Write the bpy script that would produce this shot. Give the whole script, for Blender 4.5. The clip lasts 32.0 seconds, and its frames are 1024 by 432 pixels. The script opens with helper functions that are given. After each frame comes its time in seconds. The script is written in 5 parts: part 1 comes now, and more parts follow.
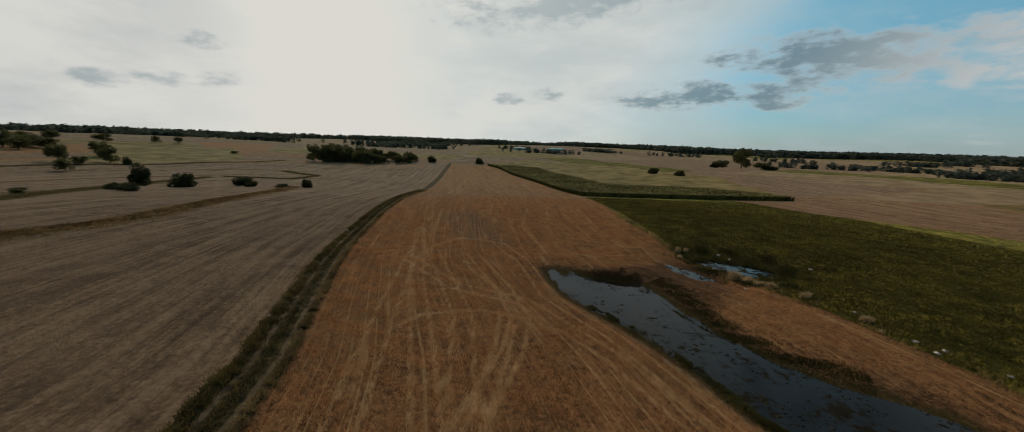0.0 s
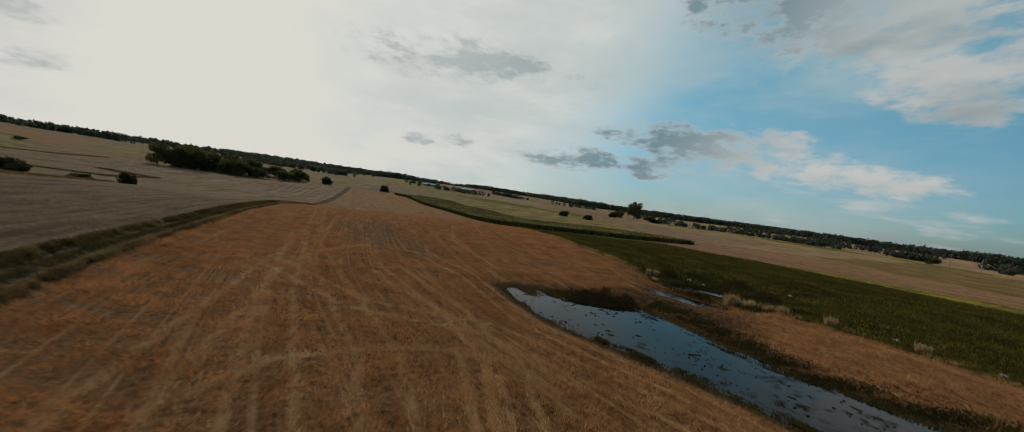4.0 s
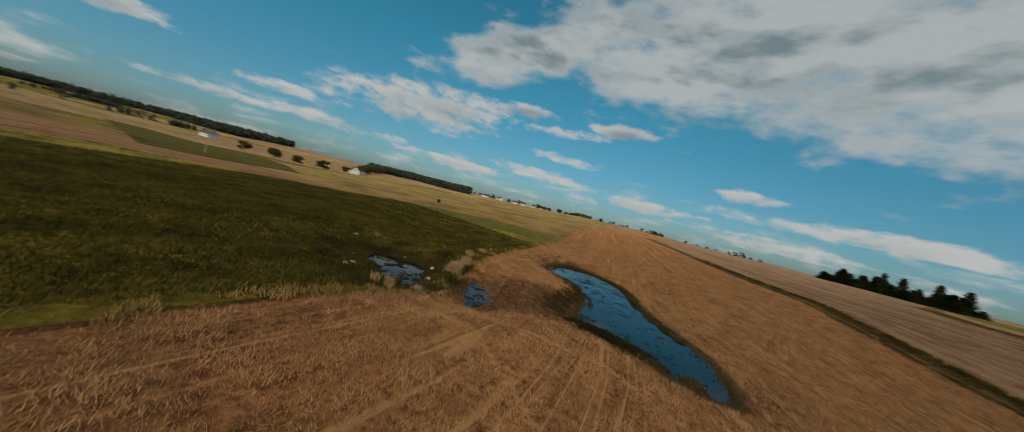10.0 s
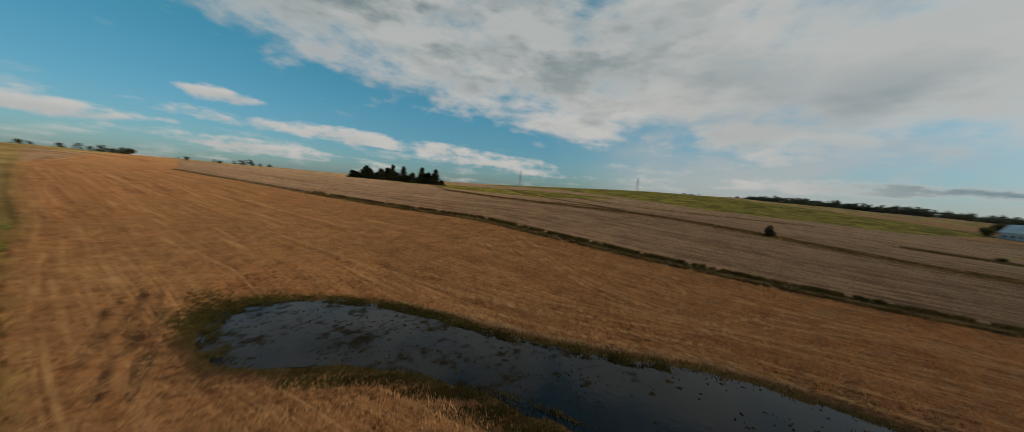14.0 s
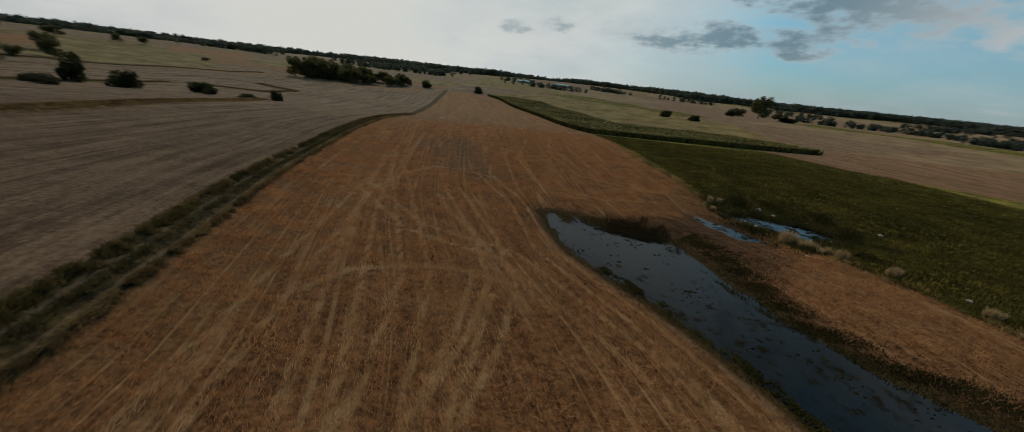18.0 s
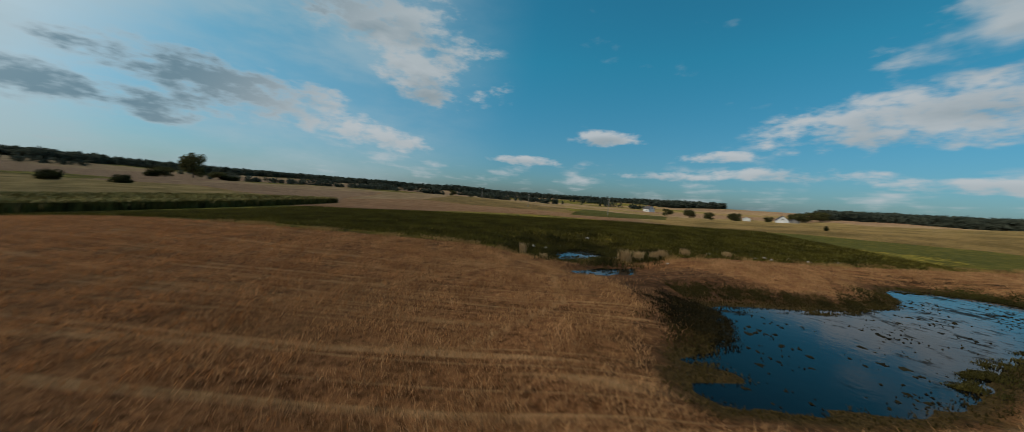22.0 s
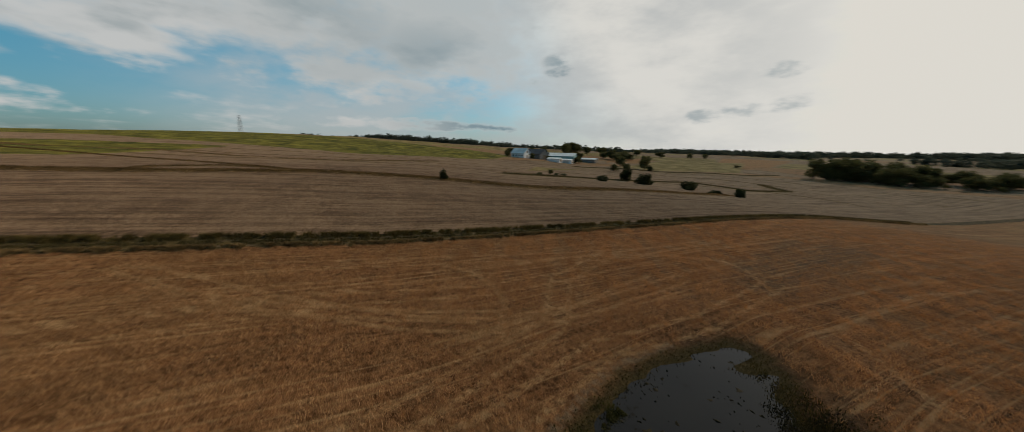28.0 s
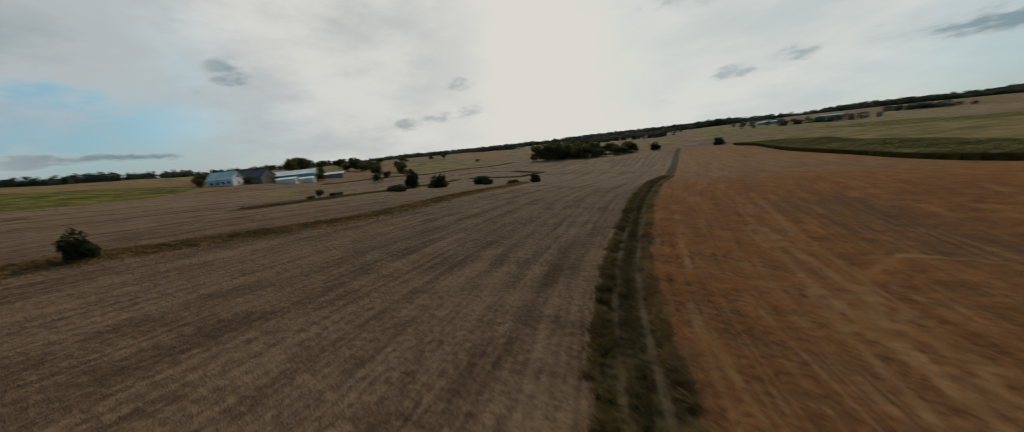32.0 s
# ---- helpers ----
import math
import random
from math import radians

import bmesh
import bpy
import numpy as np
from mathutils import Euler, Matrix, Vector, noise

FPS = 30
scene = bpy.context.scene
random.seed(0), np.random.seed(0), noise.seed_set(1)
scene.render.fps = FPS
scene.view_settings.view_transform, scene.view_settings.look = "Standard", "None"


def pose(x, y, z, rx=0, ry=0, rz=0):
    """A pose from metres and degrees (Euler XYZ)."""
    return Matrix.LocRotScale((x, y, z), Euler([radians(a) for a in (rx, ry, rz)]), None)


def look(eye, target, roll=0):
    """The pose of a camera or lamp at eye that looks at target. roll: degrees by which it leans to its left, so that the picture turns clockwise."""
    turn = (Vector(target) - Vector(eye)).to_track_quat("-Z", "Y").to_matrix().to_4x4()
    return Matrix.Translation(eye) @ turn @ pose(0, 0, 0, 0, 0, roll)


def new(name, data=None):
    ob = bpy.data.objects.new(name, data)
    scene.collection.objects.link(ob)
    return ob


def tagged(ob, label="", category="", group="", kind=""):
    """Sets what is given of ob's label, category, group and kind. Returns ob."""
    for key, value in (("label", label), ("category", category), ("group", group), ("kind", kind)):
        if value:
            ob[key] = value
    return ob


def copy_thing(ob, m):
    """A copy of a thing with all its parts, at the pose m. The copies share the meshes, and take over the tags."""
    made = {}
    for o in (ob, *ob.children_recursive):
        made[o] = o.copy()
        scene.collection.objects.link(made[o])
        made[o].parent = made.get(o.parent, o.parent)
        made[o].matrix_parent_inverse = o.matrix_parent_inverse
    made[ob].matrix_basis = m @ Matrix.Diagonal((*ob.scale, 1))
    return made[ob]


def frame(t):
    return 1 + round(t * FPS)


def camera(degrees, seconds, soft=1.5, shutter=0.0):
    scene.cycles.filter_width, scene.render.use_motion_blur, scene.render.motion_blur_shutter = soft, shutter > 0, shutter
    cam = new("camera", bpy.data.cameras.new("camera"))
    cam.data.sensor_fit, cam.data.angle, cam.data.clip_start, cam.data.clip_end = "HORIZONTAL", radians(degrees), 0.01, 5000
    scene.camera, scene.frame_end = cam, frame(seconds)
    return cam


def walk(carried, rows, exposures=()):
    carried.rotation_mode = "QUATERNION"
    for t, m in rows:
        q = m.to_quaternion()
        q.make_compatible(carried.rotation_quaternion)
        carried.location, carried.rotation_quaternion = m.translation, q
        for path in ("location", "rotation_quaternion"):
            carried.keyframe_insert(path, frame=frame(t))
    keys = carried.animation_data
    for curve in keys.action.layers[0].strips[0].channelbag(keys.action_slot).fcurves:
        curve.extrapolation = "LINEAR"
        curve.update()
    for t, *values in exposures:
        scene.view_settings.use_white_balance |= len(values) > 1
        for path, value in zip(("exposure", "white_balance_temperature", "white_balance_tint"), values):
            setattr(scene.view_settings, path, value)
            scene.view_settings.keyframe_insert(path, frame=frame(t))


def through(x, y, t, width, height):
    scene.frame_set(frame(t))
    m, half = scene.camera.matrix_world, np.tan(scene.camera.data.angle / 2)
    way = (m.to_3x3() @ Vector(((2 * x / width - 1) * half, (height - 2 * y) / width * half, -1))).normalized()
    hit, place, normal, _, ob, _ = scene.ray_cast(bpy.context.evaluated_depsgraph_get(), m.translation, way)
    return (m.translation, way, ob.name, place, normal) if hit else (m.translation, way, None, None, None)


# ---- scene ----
FIELD_OF_VIEW = 112.85
ROWS = [
    (0.0, 1.16, 2.25, 17.05, 77.97, -1.88, -0.21),
    (0.5, -0.85, 1.61, 17.45, 79.14, -0.09, -6.41),
    (1.0, -2.54, 1.91, 17.28, 79.86, 2.89, -10.78),
    (1.5, -3.84, 2.87, 16.42, 80.54, 5.44, -13.51),
    (2.0, -4.72, 4.42, 14.89, 81.79, 6.34, -14.70),
    (2.5, -5.05, 6.66, 13.01, 83.63, 5.22, -15.27),
    (3.0, -4.50, 9.58, 11.24, 85.03, 2.05, -15.05),
    (3.5, -3.37, 13.10, 9.73, 85.92, -2.59, -14.83),
    (4.0, -2.24, 17.09, 8.53, 86.61, -7.94, -15.69),
    (4.5, -1.67, 21.46, 7.69, 87.33, -13.23, -18.75),
    (5.0, -1.89, 26.15, 7.25, 88.18, -17.68, -24.57),
    (5.5, -2.33, 31.19, 7.07, 88.54, -20.61, -31.90),
    (6.0, -2.96, 36.40, 6.77, 88.48, -21.64, -39.98),
    (6.5, -3.43, 41.95, 6.50, 89.00, -21.29, -48.86),
    (7.0, -3.40, 47.81, 6.43, 90.78, -20.49, -59.51),
    (7.5, -2.80, 53.72, 6.49, 93.23, -19.76, -72.31),
    (8.0, -1.50, 59.38, 6.90, 95.11, -18.33, -87.04),
    (8.5, 0.38, 64.55, 7.48, 95.15, -16.20, -103.32),
    (9.0, 3.11, 68.83, 7.95, 93.19, -14.62, -120.01),
    (9.5, 6.58, 71.81, 8.34, 90.54, -14.13, -135.78),
    (10.0, 10.42, 73.48, 8.55, 88.15, -14.37, -149.58),
    (10.5, 14.50, 73.96, 8.46, 86.55, -14.28, -161.91),
    (11.0, 18.77, 73.14, 8.15, 85.86, -12.81, -172.87),
    (11.5, 22.81, 70.89, 7.89, 86.04, -9.92, -181.80),
    (12.0, 26.31, 67.31, 7.95, 86.47, -6.88, -188.88),
    (12.5, 29.08, 62.65, 8.30, 86.81, -4.97, -195.26),
    (13.0, 31.09, 57.17, 8.82, 86.94, -4.29, -202.20),
    (13.5, 32.39, 50.93, 9.57, 86.74, -4.36, -211.10),
    (14.0, 33.04, 44.27, 10.42, 85.95, -4.60, -224.04),
    (14.5, 32.75, 37.38, 11.45, 84.19, -4.55, -241.33),
    (15.0, 31.48, 30.53, 12.63, 81.29, -4.18, -262.73),
    (15.5, 28.99, 24.21, 13.83, 77.58, -3.55, -286.02),
    (16.0, 24.67, 18.89, 14.69, 73.86, -2.83, -306.30),
    (16.5, 19.02, 14.89, 15.06, 70.65, -2.33, -323.02),
    (17.0, 12.87, 12.48, 14.93, 68.31, -2.46, -336.96),
    (17.5, 7.05, 11.96, 14.22, 67.29, -3.58, -348.87),
    (18.0, 2.12, 13.41, 12.97, 67.80, -5.83, -359.63),
    (18.5, -2.22, 16.26, 11.52, 69.37, -8.43, -370.32),
    (19.0, -5.91, 20.26, 10.04, 71.68, -9.90, -381.01),
    (19.5, -8.74, 25.05, 8.61, 74.35, -9.58, -391.69),
    (20.0, -10.48, 30.47, 7.29, 77.22, -8.22, -401.87),
    (20.5, -10.89, 36.25, 6.36, 80.29, -6.81, -411.42),
    (21.0, -9.91, 42.13, 5.94, 82.87, -5.83, -420.79),
    (21.5, -7.70, 47.85, 5.87, 85.10, -5.04, -430.92),
    (22.0, -4.52, 52.83, 6.05, 86.58, -4.31, -442.48),
    (22.5, -0.68, 57.15, 6.54, 87.18, -3.19, -456.14),
    (23.0, 3.72, 60.47, 7.06, 86.73, -2.31, -471.83),
    (23.5, 8.43, 62.54, 7.51, 85.21, -2.10, -489.01),
    (24.0, 13.39, 63.23, 7.90, 83.43, -2.72, -507.34),
    (24.5, 18.24, 62.35, 8.34, 81.92, -3.76, -526.98),
    (25.0, 22.69, 60.00, 8.67, 81.04, -4.75, -547.11),
    (25.5, 26.34, 55.90, 9.08, 80.71, -4.86, -566.62),
    (26.0, 28.68, 50.59, 9.67, 80.49, -3.73, -583.47),
    (26.5, 29.49, 44.47, 10.21, 80.12, -2.20, -598.65),
    (27.0, 28.84, 38.43, 10.92, 79.68, -1.26, -613.47),
    (27.5, 26.83, 32.85, 11.74, 79.28, -0.99, -628.24),
    (28.0, 23.54, 27.92, 12.46, 79.01, -1.25, -643.04),
    (28.5, 19.04, 23.84, 12.91, 78.97, -1.89, -657.94),
    (29.0, 13.56, 20.84, 12.99, 79.07, -2.65, -672.50),
    (29.5, 7.72, 19.17, 12.95, 78.85, -2.98, -685.05),
    (30.0, 1.88, 18.64, 12.69, 78.24, -2.75, -696.30),
    (30.5, -3.78, 19.22, 12.21, 77.58, -2.29, -706.07),
    (31.0, -8.84, 21.03, 11.53, 77.18, -0.56, -708.14),
    (31.5, -13.33, 23.93, 10.87, 77.40, 2.57, -701.09),
    (32.0, -17.69, 27.79, 10.21, 78.75, 5.99, -687.19),
]
HILL_BASE = (10.20, -1.90, -1.60)
HILL_GRID = (0.0, 4.7, 4.5, -1.9, -0.0, -7.9, -0.6, -0.5, -9.3, -2.7, -2.9, 1.8, -1.6, -3.7, -1.9, 8.1, 4.6, -4.2, 1.7, -0.9, -6.3, -6.4, -3.2, 2.9, 1.0)
HILLS = ((0, 20, 45, -7.5), (-60, 60, 60, 5.5), (40, 90, 60, -0.9), (60, -20, 60, 1.1), (-30, 75, 40, -1.7), (25, 78, 40, 3.6), (-20, 0, 45, 4.7), (-45, -22, 22, 0.13), (-45, 10, 22, 0.5), (-45, 42, 22, -0.09), (-45, 74, 22, -0.14), (-45, 106, 22, 0.37), (-12, -22, 22, 0.27), (-12, 10, 22, 0.97), (-12, 42, 22, -0.31), (-12, 106, 22, 0.98), (20, -22, 22, -0.38), (20, 42, 22, 0.36), (20, 74, 22, 0.31), (20, 106, 22, 0.43), (52, -22, 22, -0.72), (52, 10, 22, 0.09), (52, 42, 22, 0.93), (52, 74, 22, 0.4), (52, 106, 22, 0.1))
cam = camera(FIELD_OF_VIEW, 32.0, soft=0.6, shutter=0.35)
walk(cam, [(t, pose(x, y, z, rx, ry, rz)) for t, x, y, z, rx, ry, rz in ROWS],
     [(t, stops, kelvin, tint) for t, stops, kelvin, tint in ((0, 0.0, 6500, 10), (3, 0.0, 6550, 10), (6, 0.0, 6800, 11), (8, 0.05, 7000, 12), (9.5, -0.08, 6700, 11), (11, -0.12, 6500, 10), (13, -0.08, 6750, 12), (15, 0.0, 6850, 13), (17.5, -0.12, 6400, 10), (20, -0.1, 6050, 9), (22.5, -0.1, 6050, 8), (24.5, -0.2, 6150, 9), (26.5, -0.08, 6650, 11), (29, 0.03, 6550, 11), (32, 0.0, 6500, 10))])

# ---- light ----
SUN_AZ, SUN_EL = -24.0, 34.0
SUN_WAY = Vector((math.sin(radians(SUN_AZ)) * math.cos(radians(SUN_EL)), math.cos(radians(SUN_AZ)) * math.cos(radians(SUN_EL)), math.sin(radians(SUN_EL))))
scene.view_settings.exposure = 0.0

sun = new("sun", bpy.data.lights.new("sun", "SUN"))
sun.data.energy, sun.data.angle, sun.data.color = 3.25, radians(0.6), (1.0, 0.83, 0.62)
sun.matrix_world = look(SUN_WAY * 500, (0, 0, 0))


class Nodes:
    """A short way to write node trees."""

    def __init__(self, tree):
        self.tree = tree
        tree.nodes.clear()

    def add(self, kind, *links, **settings):
        node = self.tree.nodes.new(kind)
        for key, value in settings.items():
            setattr(node, key, value)
        for slot, value in enumerate(links):
            if value is not None:
                self.put(node.inputs[slot], value)
        return node

    def put(self, socket, value):
        if isinstance(value, bpy.types.NodeSocket):
            self.tree.links.new(value, socket)
        elif isinstance(value, bpy.types.Node):
            self.tree.links.new(value.outputs[0], socket)
        else:
            if socket.type == "RGBA" and isinstance(value, tuple) and len(value) == 3:
                value = (*value, 1)
            socket.default_value = value

    def math(self, op, a, b=0.0, c=0.0, clamp=False):
        return self.add("ShaderNodeMath", a, b, c, operation=op, use_clamp=clamp)

    def ramp(self, value, low, high, to_low=0.0, to_high=1.0, smooth=True):
        return self.add("ShaderNodeMapRange", value, low, high, to_low, to_high, interpolation_type="SMOOTHSTEP" if smooth else "LINEAR")

    def mix(self, factor, a, b, blend="MIX"):
        node = self.tree.nodes.new("ShaderNodeMix")
        node.data_type, node.blend_type = "RGBA", blend
        for slot, value in ((0, factor), (6, a), (7, b)):
            self.put(node.inputs[slot], value)
        return node.outputs[2]

    def noise(self, vector, scale, detail=4.0, rough=0.55, lacunarity=2.0, distortion=0.0):
        node = self.tree.nodes.new("ShaderNodeTexNoise")
        self.put(node.inputs["Vector"], vector)
        for key, value in (("Scale", scale), ("Detail", detail), ("Roughness", rough), ("Lacunarity", lacunarity), ("Distortion", distortion)):
            node.inputs[key].default_value = value
        return node.outputs[0]

    def vec(self, op, a, b=(0, 0, 0)):
        return self.add("ShaderNodeVectorMath", a, b, operation=op)


# ---- sky ----
# clouds: bearing, height, half width, half height and slant in degrees
CLOUDS = ((28, 7.4, 12.5, 1.7, -1), (44, 11, 12, 2.5, -6), (4, 20, 15, 2.6, 4), (56, 27, 18, 5.0, -22), (66, 18.5, 7.5, 3.3, -28), (67, 32, 6, 2.4, -10), (61, 7.5, 8, 1.2, -5), (53, 12, 4, 1.2, 0), (97, 10.1, 4.3, 1.0, 2),
          (133, 12, 11.5, 3.1, 6), (148.5, 15.6, 4.5, 0.9, 3), (155, 13.5, 6, 0.7, 3), (164.5, 15.4, 4, 0.9, 2), (99, 36.8, 3.5, 1, 0), (99.5, 9.8, 3, 0.6, 0),
          (-157, 6.2, 23, 0.85, -2), (-140, 4.4, 11, 0.9, -4), (-170, 3.2, 14, 0.8, -3), (-177, 9, 4, 0.8, 0), (-98, 9.4, 9, 2.2, -5), (-71, 13.6, 2.0, 0.9, 10), (-97, 3.6, 10, 0.8, 0), (-84, 3.4, 7, 0.6, 0),
          (106, 4.6, 6, 0.6, 0), (121, 5.4, 7, 0.8, 2), (138, 4.4, 8, 0.7, 0), (152, 6.2, 7, 0.8, -2), (170, 4.8, 7, 0.8, 0), (84, 6.0, 5, 0.6, 0), (157, 9.4, 5, 0.7, 0), (113, 7.6, 4, 0.6, 2))
# the broad grey deck from south-east to west
DECK = ((147, 23.8, 15, 3.4, 20), (172, 28, 20, 7.6, 0), (-160, 25, 22, 8.6, -8), (-135, 22, 22, 9.0, -6), (-108, 20.5, 20, 9.0, -5), (-88, 16.5, 13, 6.5, -10), (-128, 11.6, 10, 1.7, -5))
CLOUDLETS = ((-38.8, 6.5), (-43.9, 6.0), (-49.1, 5.4), (-0.5, 6.8), (5.5, 7.7), (-40.5, 10.7), (-70, 12), (149, 15.2))

world = bpy.data.worlds.new("sky")
scene.world = world
world.use_nodes = True
n = Nodes(world.node_tree)
way = n.add("ShaderNodeTexCoord").outputs["Generated"]
sky = n.add("ShaderNodeTexSky", sky_type="NISHITA", sun_disc=False, sun_elevation=radians(SUN_EL), sun_rotation=radians(SUN_AZ), altitude=100, air_density=1.0, dust_density=1.0, ozone_density=2.0)
split = n.add("ShaderNodeSeparateXYZ", way)
lift = n.math("MAXIMUM", split.outputs[2], 0.0)
blue = n.mix(1.0, sky.outputs[0], n.mix(n.ramp(lift, 0.0, 0.36, smooth=False), (0.47, 0.65, 0.81), (0.29, 1.12, 1.05)), "MULTIPLY")
blue = n.vec("MULTIPLY", blue, n.add("ShaderNodeCombineXYZ", n.ramp(lift, 0.45, 0.95, 1.0, 1.15), n.ramp(lift, 0.45, 0.95, 1.0, 1.1), n.ramp(lift, 0.45, 0.95, 1.0, 1.05))).outputs[0]
toward = n.vec("DOT_PRODUCT", way, tuple(SUN_WAY)).outputs["Value"]
blue = n.mix(1.0, blue, n.ramp(toward, -0.6, 0.35, 0.80, 1.08), "MULTIPLY")
glare = n.ramp(toward, 0.47, 0.77)
day = n.mix(glare, blue, (7.4, 7.3, 6.8))
over = n.math("ADD", lift, 0.10)
flat = n.add("ShaderNodeCombineXYZ", n.math("DIVIDE", split.outputs[0], over), n.math("DIVIDE", split.outputs[1], over), 0.0)
turned = n.add("ShaderNodeMapping", flat, (3.1, 1.7, 0.0), (0, 0, radians(20)), (0.75, 1.0, 1.0))
billow = n.noise(turned, 1.5, 8.0, 0.55, distortion=0.2)
puffs = n.noise(n.add("ShaderNodeMapping", way, (0, 0, 0), (0, 0, 0), (8, 8, 18)), 1.0, 7.0, 0.53)


curls = n.noise(n.add("ShaderNodeMapping", way, (2, 0, 0), (0, 0, 0), (24, 24, 54)), 1.0, 6.0, 0.6)


def direction(az, el):
    return Vector((math.sin(radians(az)) * math.cos(radians(el)), math.cos(radians(az)) * math.cos(radians(el)), math.sin(radians(el))))


body, under, deck = 0.0, 0.0, 0.0
for az, el, wide, high, slant in CLOUDS + DECK + tuple((az, el, 2.4, 0.8, 4) for az, el in CLOUDLETS):
    middle = direction(az, el)
    across = middle.cross(Vector((0, 0, 1))).normalized()
    rise = across.cross(middle)
    turn = radians(slant)
    major, minor = across * math.cos(turn) + rise * math.sin(turn), rise * math.cos(turn) - across * math.sin(turn)
    a = n.math("MULTIPLY", n.vec("DOT_PRODUCT", way, tuple(major)).outputs["Value"], 1 / math.sin(radians(wide * 1.25)))
    b = n.math("MULTIPLY", n.vec("DOT_PRODUCT", way, tuple(minor)).outputs["Value"], 1 / math.sin(radians(high * 1.35)))
    round_off = n.math("ADD", n.math("MULTIPLY", a, a), n.math("MULTIPLY", b, b))
    behind = n.ramp(n.vec("DOT_PRODUCT", way, tuple(middle)).outputs["Value"], 0.2, 0.5, -9.0, 1.0)
    here = n.math("SUBTRACT", behind, round_off)
    if (az, el, wide, high, slant) in DECK:
        deck = n.math("MAXIMUM", deck if isinstance(deck, bpy.types.Node) else -9.0, here)
    body = n.math("MAXIMUM", body if isinstance(body, bpy.types.Node) else -9.0, here)
    under = n.math("MAXIMUM", under if isinstance(under, bpy.types.Node) else -9.0, n.math("SUBTRACT", here, n.math("MULTIPLY", b, 0.9)))
veil_way = direction(28, 17)
veil = n.math("MULTIPLY", n.ramp(n.vec("DOT_PRODUCT", way, tuple(veil_way)).outputs["Value"], 0.58, 0.96), n.ramp(n.noise(n.add("ShaderNodeMapping", way, (0, 0, 0), (0, 0, 0), (2.6, 2.6, 7.5)), 1.0, 6.0, 0.6), 0.3, 0.65, 0.35, 1.0))
day = n.mix(n.math("MULTIPLY", veil, 0.7), day, (4.1, 4.95, 5.1))
veil_west = n.math("MULTIPLY", n.ramp(n.vec("DOT_PRODUCT", way, tuple(direction(-80, 12))).outputs["Value"], 0.62, 0.92), n.ramp(n.noise(n.add("ShaderNodeMapping", way, (4, 0, 0), (0, 0, 0), (3.2, 3.2, 8.5)), 1.0, 6.0, 0.6), 0.32, 0.64, 0.3, 1.0))
day = n.mix(n.math("MULTIPLY", veil_west, 0.78), day, (4.1, 4.4, 4.5))
low_band = n.math("MULTIPLY", n.ramp(lift, 0.05, 0.19, 1.0, 0.0), n.ramp(toward, -0.2, 0.6, 1.0, 0.35))
density = n.math("ADD", n.math("ADD", n.math("MAXIMUM", n.math("ADD", n.math("MULTIPLY", body, 0.75), n.math("MULTIPLY", n.ramp(deck, -0.2, 0.9), 0.22)), n.math("SUBTRACT", n.math("MULTIPLY", low_band, 0.55), 0.55)), n.math("MULTIPLY", n.math("SUBTRACT", n.math("ADD", n.math("MULTIPLY", billow, 0.4), n.math("MULTIPLY", puffs, 0.6)), 0.5), n.ramp(deck, -0.6, 0.5, 4.2, 3.4))), n.math("MULTIPLY", n.math("SUBTRACT", curls, 0.5), n.math("MULTIPLY", n.ramp(body, -0.7, 0.0), n.ramp(deck, -0.6, 0.5, 2.0, 0.6))))
cloud = n.ramp(density, -0.1, 0.85)
lumps = n.noise(n.add("ShaderNodeMapping", way, (0, 0, 0.03), (0, 0, 0), (3.4, 3.4, 9)), 1.0, 6.0, 0.52)
lumps_above = n.noise(n.add("ShaderNodeMapping", way, (0, 0, 0.33), (0, 0, 0), (3.4, 3.4, 9)), 1.0, 6.0, 0.52)
relief = n.math("MULTIPLY", n.ramp(n.math("SUBTRACT", lumps_above, lumps), -0.07, 0.09), n.ramp(lift, 0.22, 0.45, 0.55, 1.0))
shade = n.math("MULTIPLY", n.ramp(under, 0.2, 1.6), n.ramp(lumps, 0.33, 0.6, 0.0, 1.0))
shade = n.math("MULTIPLY", shade, n.ramp(lift, 0.08, 0.26, 0.3, 1.0))
thick = n.math("MULTIPLY", n.ramp(deck, 0.0, 0.5), n.ramp(toward, -0.1, 0.45, 1.0, 0.25))
shade = n.mix(thick, shade, n.math("MULTIPLY", n.ramp(density, 0.35, 1.2), relief))
lit_side = n.ramp(toward, 0.05, 0.55, 1.0, 0.0)
shade = n.math("MAXIMUM", shade, n.math("MULTIPLY", n.math("MULTIPLY", n.ramp(toward, 0.18, 0.52), n.ramp(deck, -0.3, 0.4, 1.0, 0.25)), n.ramp(density, 0.05, 0.9, 0.2, 1.0)))
top = n.mix(lit_side, (5.4, 5.6, 5.5), n.mix(n.ramp(lift, 0.2, 0.42), (5.3, 5.4, 5.3), (4.4, 4.75, 4.75)))
base = n.mix(lit_side, (1.6, 2.4, 2.8), (1.75, 2.35, 2.55))
cloud_colour = n.mix(shade, top, base)
day = n.mix(n.math("MULTIPLY", cloud, n.ramp(toward, 0.5, 0.9, 0.94, 0.42)), day, cloud_colour)
day = n.mix(1.0, day, (7.0, 6.85, 6.3, 1), "DARKEN")
